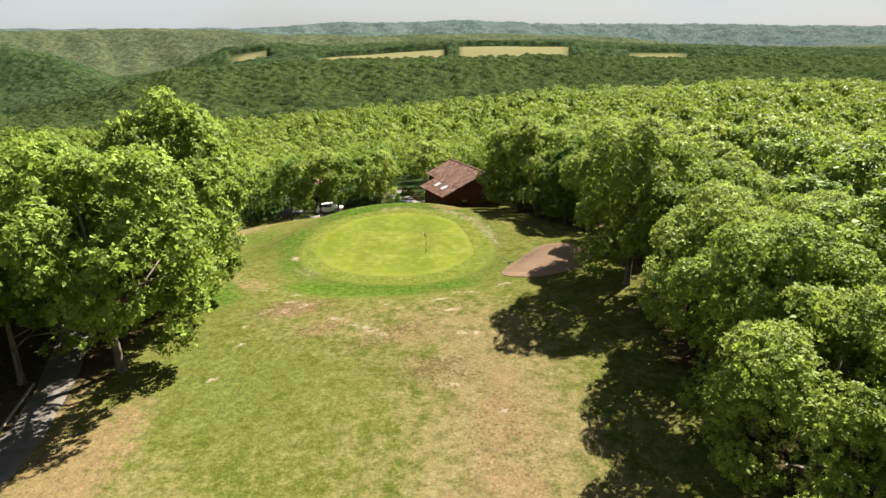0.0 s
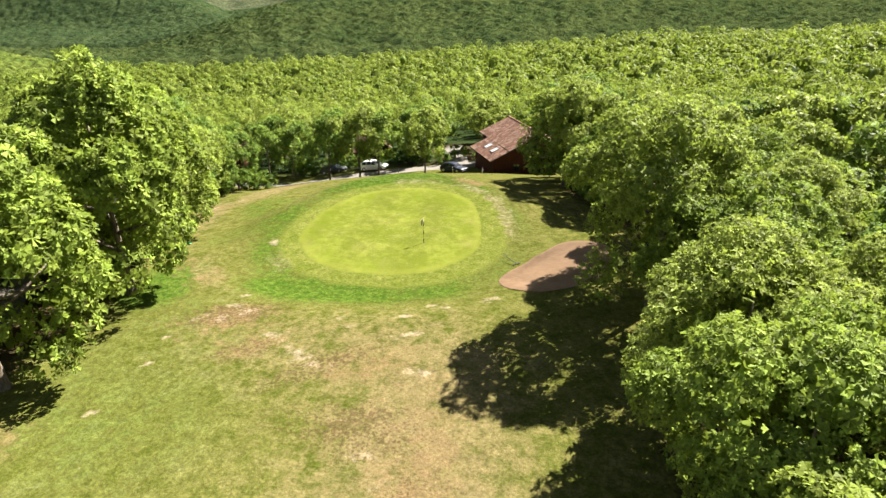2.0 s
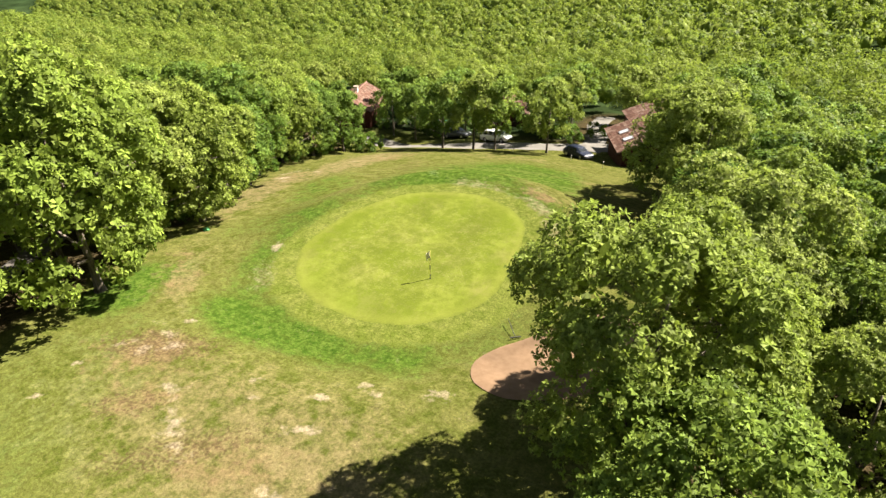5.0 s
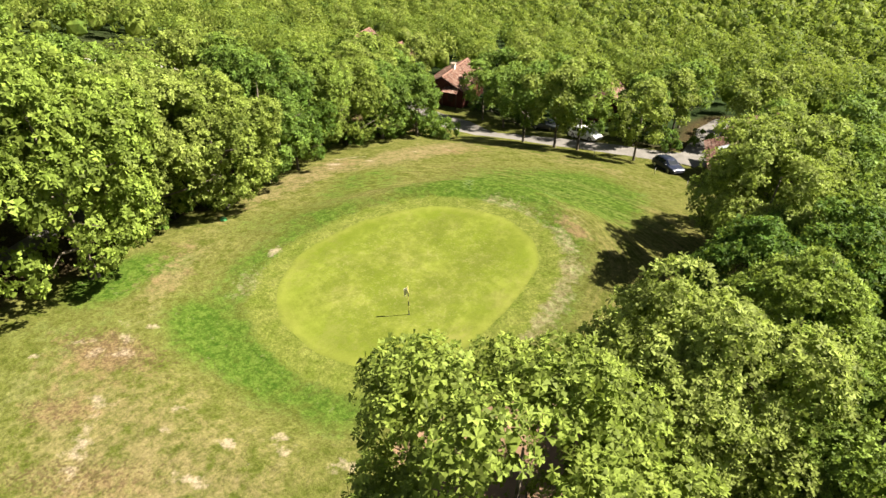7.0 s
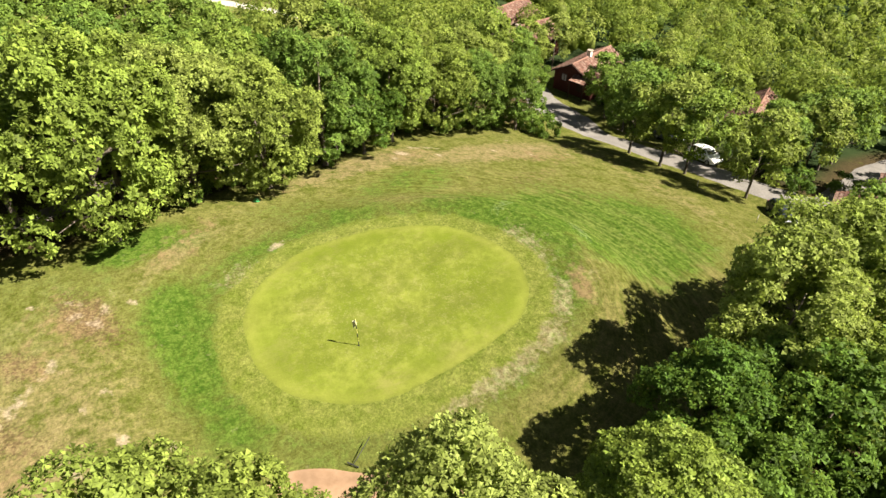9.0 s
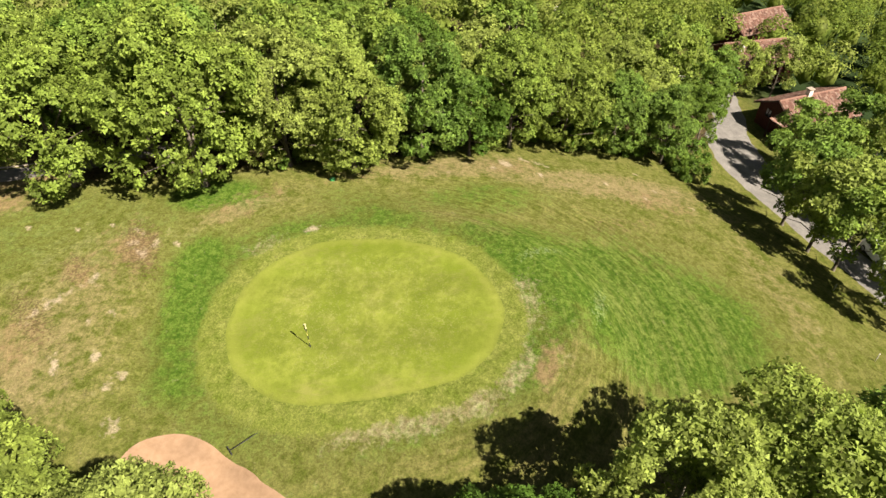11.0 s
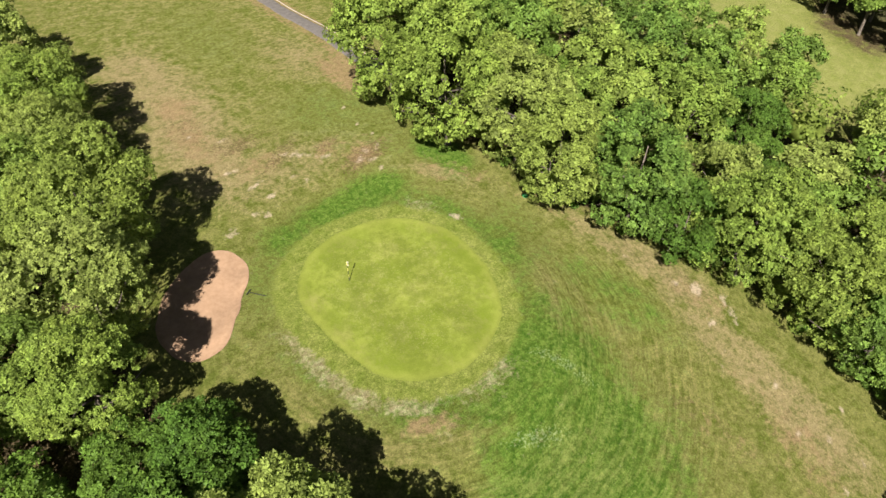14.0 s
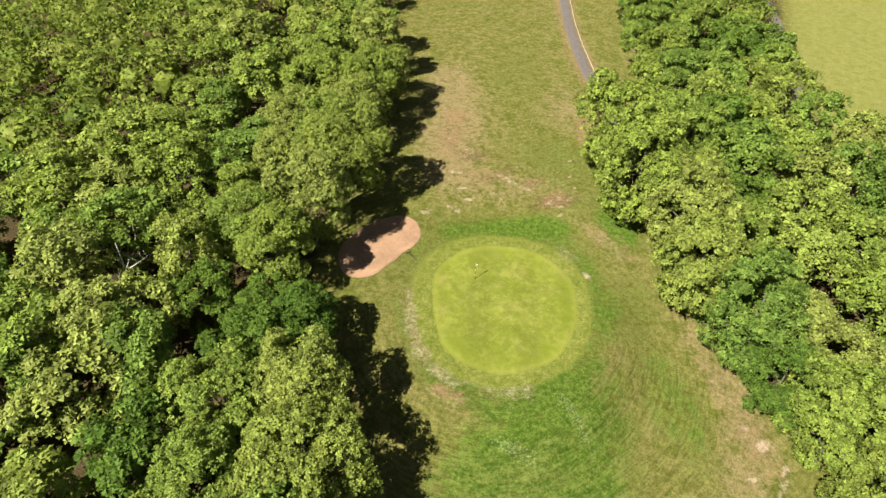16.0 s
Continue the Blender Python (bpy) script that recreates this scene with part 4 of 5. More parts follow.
for x, y, s in ((-24.2, 99.3, 1.38), (-19.6, 99.6, 1.42), (-17.0, 100.8, 1.3), (-10.3, 102.6, 1.25), (-21.5, 110.5, 1.3), (-27.5, 112.6, 1.3), (-13.5, 109.9, 1.2), (-33.0, 106.4, 1.25), (-13.0, 121.0, 1.3), (-34, 113, 1.3), (-3, 126, 1.3),
               (-37.3, 106.8, 1.2), (-55.0, 105.8, 1.15), (-45.4, 97.4, 1.1), (-50.5, 100.8, 1.15), (-57.5, 112.5, 1.2), (-40.0, 114, 1.3), (-11.6, 113.4, 1.2), (-12.2, 117.2, 1.3), (-2.6, 117.6, 1.3)):
    set_tree(SLIM, x, y, scale=s, tint=rnd.choice(("pale", "middle", "middle")))
for x, y, s in ((-31.5, 92.6, 1.2), (-33.3, 91.5, 1.0), (-35.5, 93.5, 1.2), (-2.9, 110.4, 0.75), (-34.5, 85.8, 1.0), (-33.4, 79.5, 0.9), (16.5, 45.5, 0.8)):
    plant(BUSH, x, y, scale=s)
plant(BUSH, -36.0, 119.4, scale=1.0)
for k in range(14):
    plant(BUSH, -42 + 2.7 * k, 110.6 + 1.5 * ((k * 3) % 4) - 0.12 * k, scale=0.9 + 0.5 * ((k * 5) % 7) / 7)
# undergrowth just inside the rims
for k in range(18):
    y = 50 + 44 * (k + 0.5) / 18
    x = float(left_edge(y)) - 1.2 - 2.6 * ((k * 7) % 5) / 5
    plant(BUSH, x, y, scale=0.75 + 0.5 * ((k * 3) % 7) / 7)
for k in range(16):
    y = 18 + 72 * (k + 0.5) / 16
    plant(BUSH, float(right_edge(y)) + 2.0 + 2.4 * ((k * 3) % 5) / 5, y, scale=0.7 + 0.5 * ((k * 5) % 7) / 7)

HOUSES = ((4, 107, 10.0), (-48, 112, 7.5), (-65, 112, 7.5), (-24.4, 121.5, 5.5), (-79.5, 117.5, 6.5), (-37, 121.5, 3), (-66, 120, 6), (30, 65.2, 2.0))


def wooded(x, y):
    if any((x - a) ** 2 + (y - b) ** 2 < r * r for a, b, r in HOUSES):
        return False
    if near_line(np.float64(x), np.float64(y), ROAD) < 4.5 or near_line(np.float64(x), np.float64(y), LANE) < 4.0 or near_line(np.float64(x), np.float64(y), ROAD_2) < 5.0:
        return False
    if near_line(np.float64(x), np.float64(y), CART_PATH_2) < 2.5 or near_line(np.float64(x), np.float64(y), CART_PATH) < 1.6:
        return False
    if -93 < x < -66 and 60 < y < 88 and near_line(np.float64(x), np.float64(y), ROAD_2) < 17 and y < 79 + 0.87 * (x + 86):
        return False
    if y > 112 or (y > 104 and x < -52):
        return True
    if x < left_edge(y) and second_fairway(x, y) < -2.0:
        return x < left_edge(y) - 0.5
    return x > right_edge(y) + 0.5


for x, y, s in ((-47.2, 92.6, 1.0), (-52.2, 95.2, 1.0), (-50.2, 73.6, 0.95), (-54.6, 71.0, 0.9), (-44.5, 12.5, 0.95), (-43.8, 20.5, 0.95), (-44.0, 29.5, 0.92), (-47.5, 34.5, 0.92), (-50.0, 40.0, 0.92), (-52.5, 46.0, 0.95), (-55.0, 52.0, 0.92), (-57.0, 58.0, 0.9), (-46.8, 47.0, 0.92), (-49.5, 53.0, 0.92), (-44.5, 40.5, 0.9), (-52.0, 59.5, 0.9), (-40.6, 58.6, 0.95),
                (-86.5, 40.0, 1.0), (-86.0, 46.0, 1.0), (-85.5, 52.0, 1.05), (-85.5, 58.0, 1.0), (-90.0, 34.0, 1.0), (-96.0, 28.0, 1.0), (-91.0, 44.0, 1.0), (-91.0, 50.5, 1.0)):
    set_tree(MIDDLE, x, y, scale=s, tint=rnd.choice(("yellow", "pale", "middle", "middle")))
for x, y, s in ((25.6, 62.4, 0.85), (31.5, 60.5, 0.95), (34.5, 67.0, 1.0), (28.5, 72.2, 0.95), (33.6, 73.4, 1.0), (24.6, 74.0, 0.95), (26.6, 69.2, 0.78), (34.4, 78.0, 0.95)):
    set_tree(MIDDLE, x, y, scale=s)
planted += [(30.0, 65.2)]
tries, made = 0, 0
while tries < 40000 and made < 175:
    tries += 1
    x, y = rnd.uniform(-47, 50), rnd.uniform(-12, 112)
    if (x < 0 or y > 8) and (x < 40 or y > 50) and (x > -42 or y < 75) and not (-25 < x < 0 and 8 < y < 34) and wooded(x, y) and free(x, y, 5.2):
        low = 0.84 if x > 15 or x < -38 else 1.0
        depth = x - float(right_edge(y)) if x > 0 else float(left_edge(y)) - x
        set_tree(CLEAR if depth < 10 and 24 < y < 102 else MIDDLE, x, y, scale=rnd.uniform(0.80, 1.10), tall=rnd.uniform(0.88, 1.08) * low, tint=rnd.choices(("yellow", "pale", "middle", "dark"), (0.40, 0.34, 0.20, 0.06) if x > 12 and 25 < y < 65 else (0.30, 0.22, 0.34, 0.14))[0])
        made += 1


def wood_mass(name, spots, leaves, size, core, material, label, gen, shake=0.12):
    """Far woodland in one mesh: each crown a few clumps of leaf sprays round a leafy core."""
    iv, jf = ico()
    V, C, T, oc = [], [], [], 0
    for x, y, z, r, h in spots:
        k = max(4, leaves // 30)
        ctr = np.array([x, y, z + h * 0.56])
        dirs = unit(gen.normal(size=(k, 3)))
        dirs[:, 2] = np.abs(dirs[:, 2]) * 1.2 - 0.22
        dirs = unit(dirs)
        at = ctr + dirs * np.array([r, r, h * 0.42]) * gen.uniform(0.42, 0.70, (k, 1))
        wide = r * gen.uniform(0.34, 0.56, k)
        own = gen.integers(0, k, leaves)
        d = unit(gen.normal(size=(leaves, 3)) + 0.75 * dirs[own] + np.array([0, 0, 0.35]))
        pos = at[own] + d * wide[own][:, None] * np.array([1.0, 1.0, 0.85]) + gen.normal(size=(leaves, 3)) * size * 0.35
        nrm = unit(d + shake * gen.normal(size=(leaves, 3)))
        n = leaves
        if n:
            V.append(leaf_cards(gen, pos, nrm, size)[0])
        C.append(iv * np.array([r, r, h * 0.42]) * core * gen.uniform(0.84, 1.10, (len(iv), 1)) + ctr - np.array([0, 0, h * 0.08]))
        T.append(jf + oc)
        oc += len(iv)
    V = np.concatenate(V) if V else np.zeros((0, 3))
    C, T = np.concatenate(C), np.concatenate(T)
    faces = np.concatenate([np.arange(len(V)).reshape(-1, 3), T + len(V)])
    ob = mesh_object(name, np.concatenate([V, C]), faces, material)
    ob.data.polygons.foreach_set("use_smooth", (np.arange(len(faces)) >= len(V) // 3) & (core > 0.5))
    return tagged(ob, label, "woodland", kind="stuff")


def scatter(y0, y1, gap, gen, test, spread=(3.2, 5.0), tall=(9.5, 12.5), wide=0.80):
    """Crowns on a shaken grid ahead of the green."""
    out = []
    for y in np.arange(y0, y1, gap):
        for x in np.arange(-wide * y - 40, 0.80 * y + 40, gap):
            px, py = x + gen.uniform(-0.45, 0.45) * gap, y + gen.uniform(-0.45, 0.45) * gap
            if test(px, py):
                out.append((px, py, gz(px, py) - 0.5, gen.uniform(*spread), gen.uniform(*tall)))
    return out


gen_w = np.random.default_rng(5)
near_spots = scatter(108, 200, 6.3, gen_w, lambda x, y: wooded(x, y) and free(x, y, 4.2), (2.6, 4.5), (7.5, 13.5), 1.45)
side_spots = [s for s in ((x + gen_w.uniform(-2, 2), y + gen_w.uniform(-2, 2), 0, gen_w.uniform(3.4, 5), gen_w.uniform(9.5, 12.5)) for x in np.arange(-170, 118, 5.6) for y in np.arange(-60, 108, 5.6))
              if s[0] < max(80, 0.75 * s[1] + 15) and (s[0] > -128 or s[1] > 40) and wooded(s[0], s[1]) and free(s[0], s[1], 5.0)]
near_spots += [(x, y, gz(x, y) - 0.5, r, h * (0.82 if x < -38 and y < 70 else 1.0)) for x, y, _, r, h in side_spots]
def by_lane(q):
    return 100 < q[1] < 152 and -95 < q[0] < 45 or 45 < q[1] <= 100 and -95 < q[0] < 0


wood_mass("lane_woodland", [q for q in near_spots if by_lane(q)], 760, 0.235, 0.52, wood_leaf_mat, "oak woodland in full leaf behind the cabins", gen_w)
wood_mass("near_woodland", [q for q in near_spots if not by_lane(q)], 300, 0.34, 0.44, wood_leaf_mat, "dense oak woodland in full spring leaf behind the golf hole", gen_w)
mid_spots = scatter(200, 430, 7.6, gen_w, lambda x, y: True, (3.0, 5.4), (6.0, 13.5), 1.45)
wood_mass("woodland", mid_spots, 100, 0.58, 0.54, wood_leaf_mat, "sunlit oak woodland running down the slope to a valley", gen_w)


def canopy(name, y0, y1, step, cell, dome, lift, material, label, seed, r_lo=-0.80, r_hi=0.80):
    """Unbroken tree tops of a distant hillside: one sheet of close, uneven domes."""
    ys = np.arange(y0, y1, step)
    half = 0.80 * y1 + 40
    if r_lo < -0.80:
        half = -r_lo * y1
    xs = np.arange(-half, r_hi * y1 + 40, step)
    X, Y = np.meshgrid(xs, ys)
    g = np.random.default_rng(seed)
    cx, cy = int((2 * half) / cell) + 4, int((y1 - y0) / cell) + 4
    jx, jy, tall = g.random((cy, cx)), g.random((cy, cx)), g.uniform(0.45, 1.15, (cy, cx))
    U, W = (X + half) / cell + 1, (Y - y0) / cell + 1
    iu, iw = U.astype(int), W.astype(int)
    top = np.zeros_like(X)
    for du in (-1, 0, 1):
        for dw in (-1, 0, 1):
            a, b = np.clip(iu + du, 0, cx - 1), np.clip(iw + dw, 0, cy - 1)
            d2 = (U - a - jx[b, a]) ** 2 + (W - b - jy[b, a]) ** 2
            top = np.maximum(top, tall[b, a] * np.sqrt(np.clip(1 - d2 / 0.85, 0, 1)))
    ratio = X / Y
    open_ = np.zeros_like(X)
    for r0, r1, q0, q1 in FIELDS:
        open_ = np.maximum(open_, smooth(r0 - 0.006, r0, ratio) * smooth(-r1 - 0.006, -r1, -ratio) * (Y > q0 - 8) * (Y < q1 + 4))
    rim = np.minimum(smooth(y0, y0 + 40, Y), 1 - smooth(y1 - 40, y1, Y))
    Z = ground_z(X, Y) + (lift + dome * top + g.normal(size=X.shape) * dome * 0.05) * rim * (1 - open_) - 1.5 * open_ - 4 * (1 - rim)
    ny, nx = X.shape
    idx = np.arange(nx * ny).reshape(ny, nx)
    keep = ((X[:-1, :-1] > r_lo * Y[:-1, :-1] - 40) & (X[:-1, :-1] < r_hi * Y[:-1, :-1] + 40)).ravel()
    faces = np.stack([idx[:-1, :-1], idx[:-1, 1:], idx[1:, 1:], idx[1:, :-1]], -1).reshape(-1, 4)[keep]
    ob = mesh_object(name, np.stack([X, Y, Z], -1).reshape(-1, 3), faces, material, smooth=True)
    return tagged(ob, label, "woodland", kind="stuff")


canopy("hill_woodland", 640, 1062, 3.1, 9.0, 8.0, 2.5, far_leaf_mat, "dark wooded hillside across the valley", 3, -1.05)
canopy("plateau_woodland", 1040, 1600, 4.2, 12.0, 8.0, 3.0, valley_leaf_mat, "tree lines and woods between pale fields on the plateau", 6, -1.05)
# the two farthest sheets wear the haze as a pale, bluish base colour
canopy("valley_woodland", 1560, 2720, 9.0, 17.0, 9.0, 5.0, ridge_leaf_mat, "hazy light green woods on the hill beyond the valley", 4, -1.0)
canopy("ridge_woodland", 3150, 4120, 17.0, 30.0, 17.0, 2.0, haze_leaf_mat, "wooded ridge along the skyline, with blue haze in its colour", 9, -0.9)
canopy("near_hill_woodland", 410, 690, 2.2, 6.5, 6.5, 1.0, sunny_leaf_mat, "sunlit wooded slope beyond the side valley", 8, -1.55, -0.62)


# ---- the flag in the green ----
def flagstick(x, y):
    ob = empty("golf_flag", pose(x, y, gz(x, y) + 0.035))
    for a, b in ((-0.1, 0.35), (0.70, 1.05), (1.40, 1.70)):
        bm = bmesh.new()
        tube(bm, [(0, 0, a), (0, 0, b)], [0.026, 0.025], 8)
        part("pole_band", bm, black_mat, ob, "dark band painted round the pole", smooth=True)
    bm = bmesh.new()
    tube(bm, [(0, 0, -0.1), (0, 0, 1.2), (0, 0, 2.13)], [0.023, 0.022, 0.018], 8)
    part("pole", bm, pole_mat, ob, "slim yellow flagstick", smooth=True)
    bm = bmesh.new()
    nx, nz = 10, 8
    grid = [[bm.verts.new((-0.015 - 0.17 * u - 0.02 * math.sin(9 * u + 3 * w), 0.05 * math.sin(11 * u + 1.5 * w) - 0.12 * u, 2.11 - 0.42 * w - 0.34 * u * (0.6 + 0.4 * w))) for w in [j / nz for j in range(nz + 1)]] for u in [i / nx for i in range(nx + 1)]]
    for i in range(nx):
        for j in range(nz):
            bm.faces.new((grid[i][j], grid[i + 1][j], grid[i + 1][j + 1], grid[i][j + 1]))
    cloth = part("flag", bm, flag_mat, ob, "limp pale flag", smooth=True)
    cloth.modifiers.new("thick", "SOLIDIFY").thickness = 0.006
    # the green is uncut: a solid black disc stands for the hole's shaded inside
    bm = bmesh.new()
    bmesh.ops.create_cone(bm, cap_ends=True, segments=20, radius1=0.06, radius2=0.054, depth=0.03, matrix=Matrix.Translation((0, 0, 0.006)))
    part("cup", bm, black_mat, ob, "black disc standing in for the dark inside of the hole")
    return tagged(ob, "slim yellow flagstick with a limp pale flag in the green", "golf flag")


flagstick(-1.6, 57.2)


def sprinkler_cover(x, y):
    ob = empty("valve_cover", pose(x, y, gz(x, y)))
    bm = bmesh.new()
    tube(bm, [(0, 0, -0.1), (0, 0, 0.10), (0, 0, 0.13)], [0.27, 0.26, 0.22], 20)
    part("rim", bm, green_plastic_mat, ob)
    bm = bmesh.new()
    tube(bm, [(0, 0, 0.12), (0, 0, 0.17), (0, 0, 0.18)], [0.19, 0.18, 0.08], 20)
    part("lid", bm, simple("pale_green_plastic", (0.06, 0.22, 0.07), (0.09, 0.28, 0.10), 8.0, 0.5), ob, "paler green lid")
    return tagged(ob, "small round green plastic valve cover on the grass", "valve cover")


sprinkler_cover(-20.9, 56.0)


def bunker_rake(x, y, turn):
    ob = empty("bunker_rake", pose(x, y, gz(x, y) + 0.10, 0, 0, turn))
    bm = bmesh.new()
    tube(bm, [(0, 0, 0.03), (0, 0.8, 0.05), (0, 1.65, 0.10)], [0.022, 0.022, 0.020], 6)
    part("handle", bm, black_mat, ob, smooth=True)
    bm = bmesh.new()
    box(bm, -0.32, 0.32, -0.03, 0.03, 0.0, 0.06, 0.01)
    for k in range(10):
        x0 = -0.29 + 0.0644 * k
        tube(bm, [(x0, 0, 0.02), (x0, 0, -0.09)], [0.010, 0.006], 5)
    part("head", bm, black_mat, ob, "toothed rake head")
    return tagged(ob, "dark bunker rake lying at the lip of the sand", "rake")


bunker_rake(5.75, 54.0, 38)


def stake(x, y, h):
    bm = bmesh.new()
    tube(bm, [(0, 0, -0.2), (0.01, 0, h * 0.6), (0.015, 0.01, h)], [0.035, 0.032, 0.025], 7)
    ob = part("marker_stake", bm, chimney_mat, smooth=True)
    ob.matrix_world = pose(x, y, gz(x, y))
    return tagged(ob, "short pale wooden marker stake at the lane's verge", "stake", "marker stakes")


stake(-5.4, 97.8, 0.9)
stake(-13.5, 98.8, 0.8)
stake(-1.0, 96.0, 0.8)


# ---- cars ----
def car(x, y, turn, paint_mat, label, length=4.4, width=1.80, height=1.62):
    """A five-door car: body lofted over sections, glass band, wheels, lamps, mirrors."""
    ob = empty("car")
    L, W, H = length, width / 2, height
    # along the car: place, sill height, belt height, roof height, half width at belt, half width at roof
    sec = ((-0.50, 0.42, 0.62, 0.62, 0.78, 0.70), (-0.485, 0.28, 0.86, 0.86, 0.92, 0.82), (-0.44, 0.22, 0.96, 1.00, 0.98, 0.78), (-0.40, 0.22, 0.97, 1.40, 0.99, 0.70), (-0.30, 0.22, 0.96, 1.58, 1.0, 0.70),
           (-0.10, 0.22, 0.95, 1.62, 1.0, 0.71), (0.08, 0.22, 0.94, 1.56, 1.0, 0.70), (0.22, 0.22, 0.93, 1.06, 0.99, 0.76), (0.27, 0.22, 0.92, 0.95, 0.98, 0.80), (0.42, 0.24, 0.84, 0.86, 0.94, 0.76), (0.485, 0.30, 0.70, 0.71, 0.84, 0.70), (0.50, 0.40, 0.58, 0.58, 0.74, 0.62))
    bm = bmesh.new()
    rings = []
    for p, s, b, r, wb, wr in sec:
        k = H / 1.62
        prof = ((0.0, s), (0.90 * wb, s), (wb, s + 0.14), (wb, (s + b) / 2 + 0.05), (wb * 0.985, b), (0.5 * (wb + wr), (b + r) / 2), (wr, max(r - 0.06, b)), (wr * 0.75, r - 0.005), (0.0, r + 0.015))
        half = [(W * u, z * k) for u, z in prof]
        pts = [(u, z) for u, z in half] + [(-u, z) for u, z in half[-2:0:-1]]
        rings.append([bm.verts.new((u, p * L, z)) for u, z in pts])
    n = len(rings[0])
    for r0, r1 in zip(rings, rings[1:]):
        for k in range(n):
            bm.faces.new((r0[k], r0[(k + 1) % n], r1[(k + 1) % n], r1[k]))
    bm.faces.new(rings[0])
    bm.faces.new(rings[-1][::-1])
    body = part("body", bm, paint_mat, ob, smooth=True)
    k = H / 1.62

    def lerp(u):
        for a, b in zip(sec, sec[1:]):
            if a[0] <= u <= b[0]:
                f = (u - a[0]) / (b[0] - a[0])
                return [p + (q - p) * f for p, q in zip(a, b)]
        return sec[-1]

    def pane(name, quads, label=""):
        bm = bmesh.new()
        for q in quads:
            bm.faces.new([bm.verts.new(v) for v in q])
        g = part(name, bm, glass_mat, ob, label)
        so = g.modifiers.new("thick", "SOLIDIFY")
        so.thickness, so.offset = 0.02, 1.0
        return g

    def side(u, f, sgn):
        _, s, b, r, wb, wr = lerp(u)
        z = b + (r - b) * f
        w = wb * 0.985 + (wr - wb * 0.985) * f
        return (sgn * (W * w + 0.012), u * L, z * k)

    for sgn in (1, -1):
        for u0, u1 in ((-0.36, -0.20), (-0.185, -0.01), (0.005, 0.17)):
            qs = [[side(a, 0.08, sgn), side(b, 0.08, sgn), side(b, 0.82, sgn), side(a, 0.82, sgn)][::sgn] for a, b in ((u0, (u0 + u1) / 2), ((u0 + u1) / 2, u1))]
            pane("side_window", qs)
    for name, ua, ub, e in (("windscreen", 0.225, 0.095, 1), ("rear_window", -0.438, -0.398, -1)):
        a, b = lerp(ua), lerp(ub)
        za, zb = (a[3] + 0.03) * k, (b[3] - 0.03) * k
        q = [(-W * a[5] * 0.86, ua * L + 0.02 * e, za), (W * a[5] * 0.86, ua * L + 0.02 * e, za), (W * b[5] * 0.88, ub * L + 0.03 * e, zb), (-W * b[5] * 0.88, ub * L + 0.03 * e, zb)]
        pane(name, [q[::e]])
    for sgn in (1, -1):
        bm = bmesh.new()
        box(bm, sgn * W * 0.52 - 0.16, sgn * W * 0.52 + 0.16, 0.455 * L, 0.485 * L, 0.62 * k, 0.76 * k, 0.03)
        part("headlight", bm, lens_mat, ob)
        bm = bmesh.new()
        box(bm, sgn * W * 0.72 - 0.12, sgn * W * 0.72 + 0.12, -0.492 * L, -0.47 * L, 0.72 * k, 0.92 * k, 0.02)
        part("tail_light", bm, tail_mat, ob)
        bm = bmesh.new()
        box(bm, sgn * (W + 0.06) - 0.09, sgn * (W + 0.06) + 0.09, 0.165 * L, 0.195 * L, 0.95 * k, 1.09 * k, 0.03)
        part("wing_mirror", bm, paint_mat, ob)
    bm = bmesh.new()
    box(bm, -W * 0.7, W * 0.7, 0.482 * L, 0.502 * L, 0.34 * k, 0.52 * k, 0.02)
    part("bumper_grille", bm, black_mat, ob)
    for sgn in (1, -1):
        for u in (0.30, -0.30):
            wheel = empty("wheel")
            wheel.parent = ob
            wheel.location = (sgn * (W - 0.10), u * L, 0.34)
            bm = bmesh.new()
            tube(bm, [(-0.11, 0, 0), (-0.09, 0, 0), (0.09, 0, 0), (0.11, 0, 0)], [0.29, 0.34, 0.34, 0.29], 24)
            part("tyre", bm, rubber_mat, wheel, smooth=True)
            bm = bmesh.new()
            tube(bm, [(sgn * 0.09, 0, 0), (sgn * 0.118, 0, 0)], [0.21, 0.20], 20)
            part("rim", bm, rim_mat, wheel, "alloy rim")
    slope_y = (gz(x - math.sin(radians(turn)) * 1.3, y + math.cos(radians(turn)) * 1.3) - gz(x + math.sin(radians(turn)) * 1.3, y - math.cos(radians(turn)) * 1.3)) / 2.6
    slope_x = (gz(x + math.cos(radians(turn)) * 0.7, y + math.sin(radians(turn)) * 0.7) - gz(x - math.cos(radians(turn)) * 0.7, y - math.sin(radians(turn)) * 0.7)) / 1.4
    ob.matrix_world = pose(x, y, gz(x, y) + 0.05, 0, 0, turn) @ pose(0, 0, 0, math.degrees(math.atan(slope_y)), -math.degrees(math.atan(slope_x)), 0)
    return tagged(ob, label, "car", "parked cars")


car(-5.9, 102.4, 240, paint("navy_paint", (0.005, 0.009, 0.024)), "parked dark blue hatchback on the pale lane by the barn", 4.2, 1.78, 1.48)
car(-19.4, 106.6, -96, paint("white_paint", (0.72, 0.72, 0.70)), "parked white sport utility car under the roadside trees", 4.5, 1.84, 1.68)
car(-26.8, 108.6, -97, paint("grey_paint", (0.045, 0.050, 0.058)), "parked dark grey estate car under the roadside trees", 4.5, 1.80, 1.52)


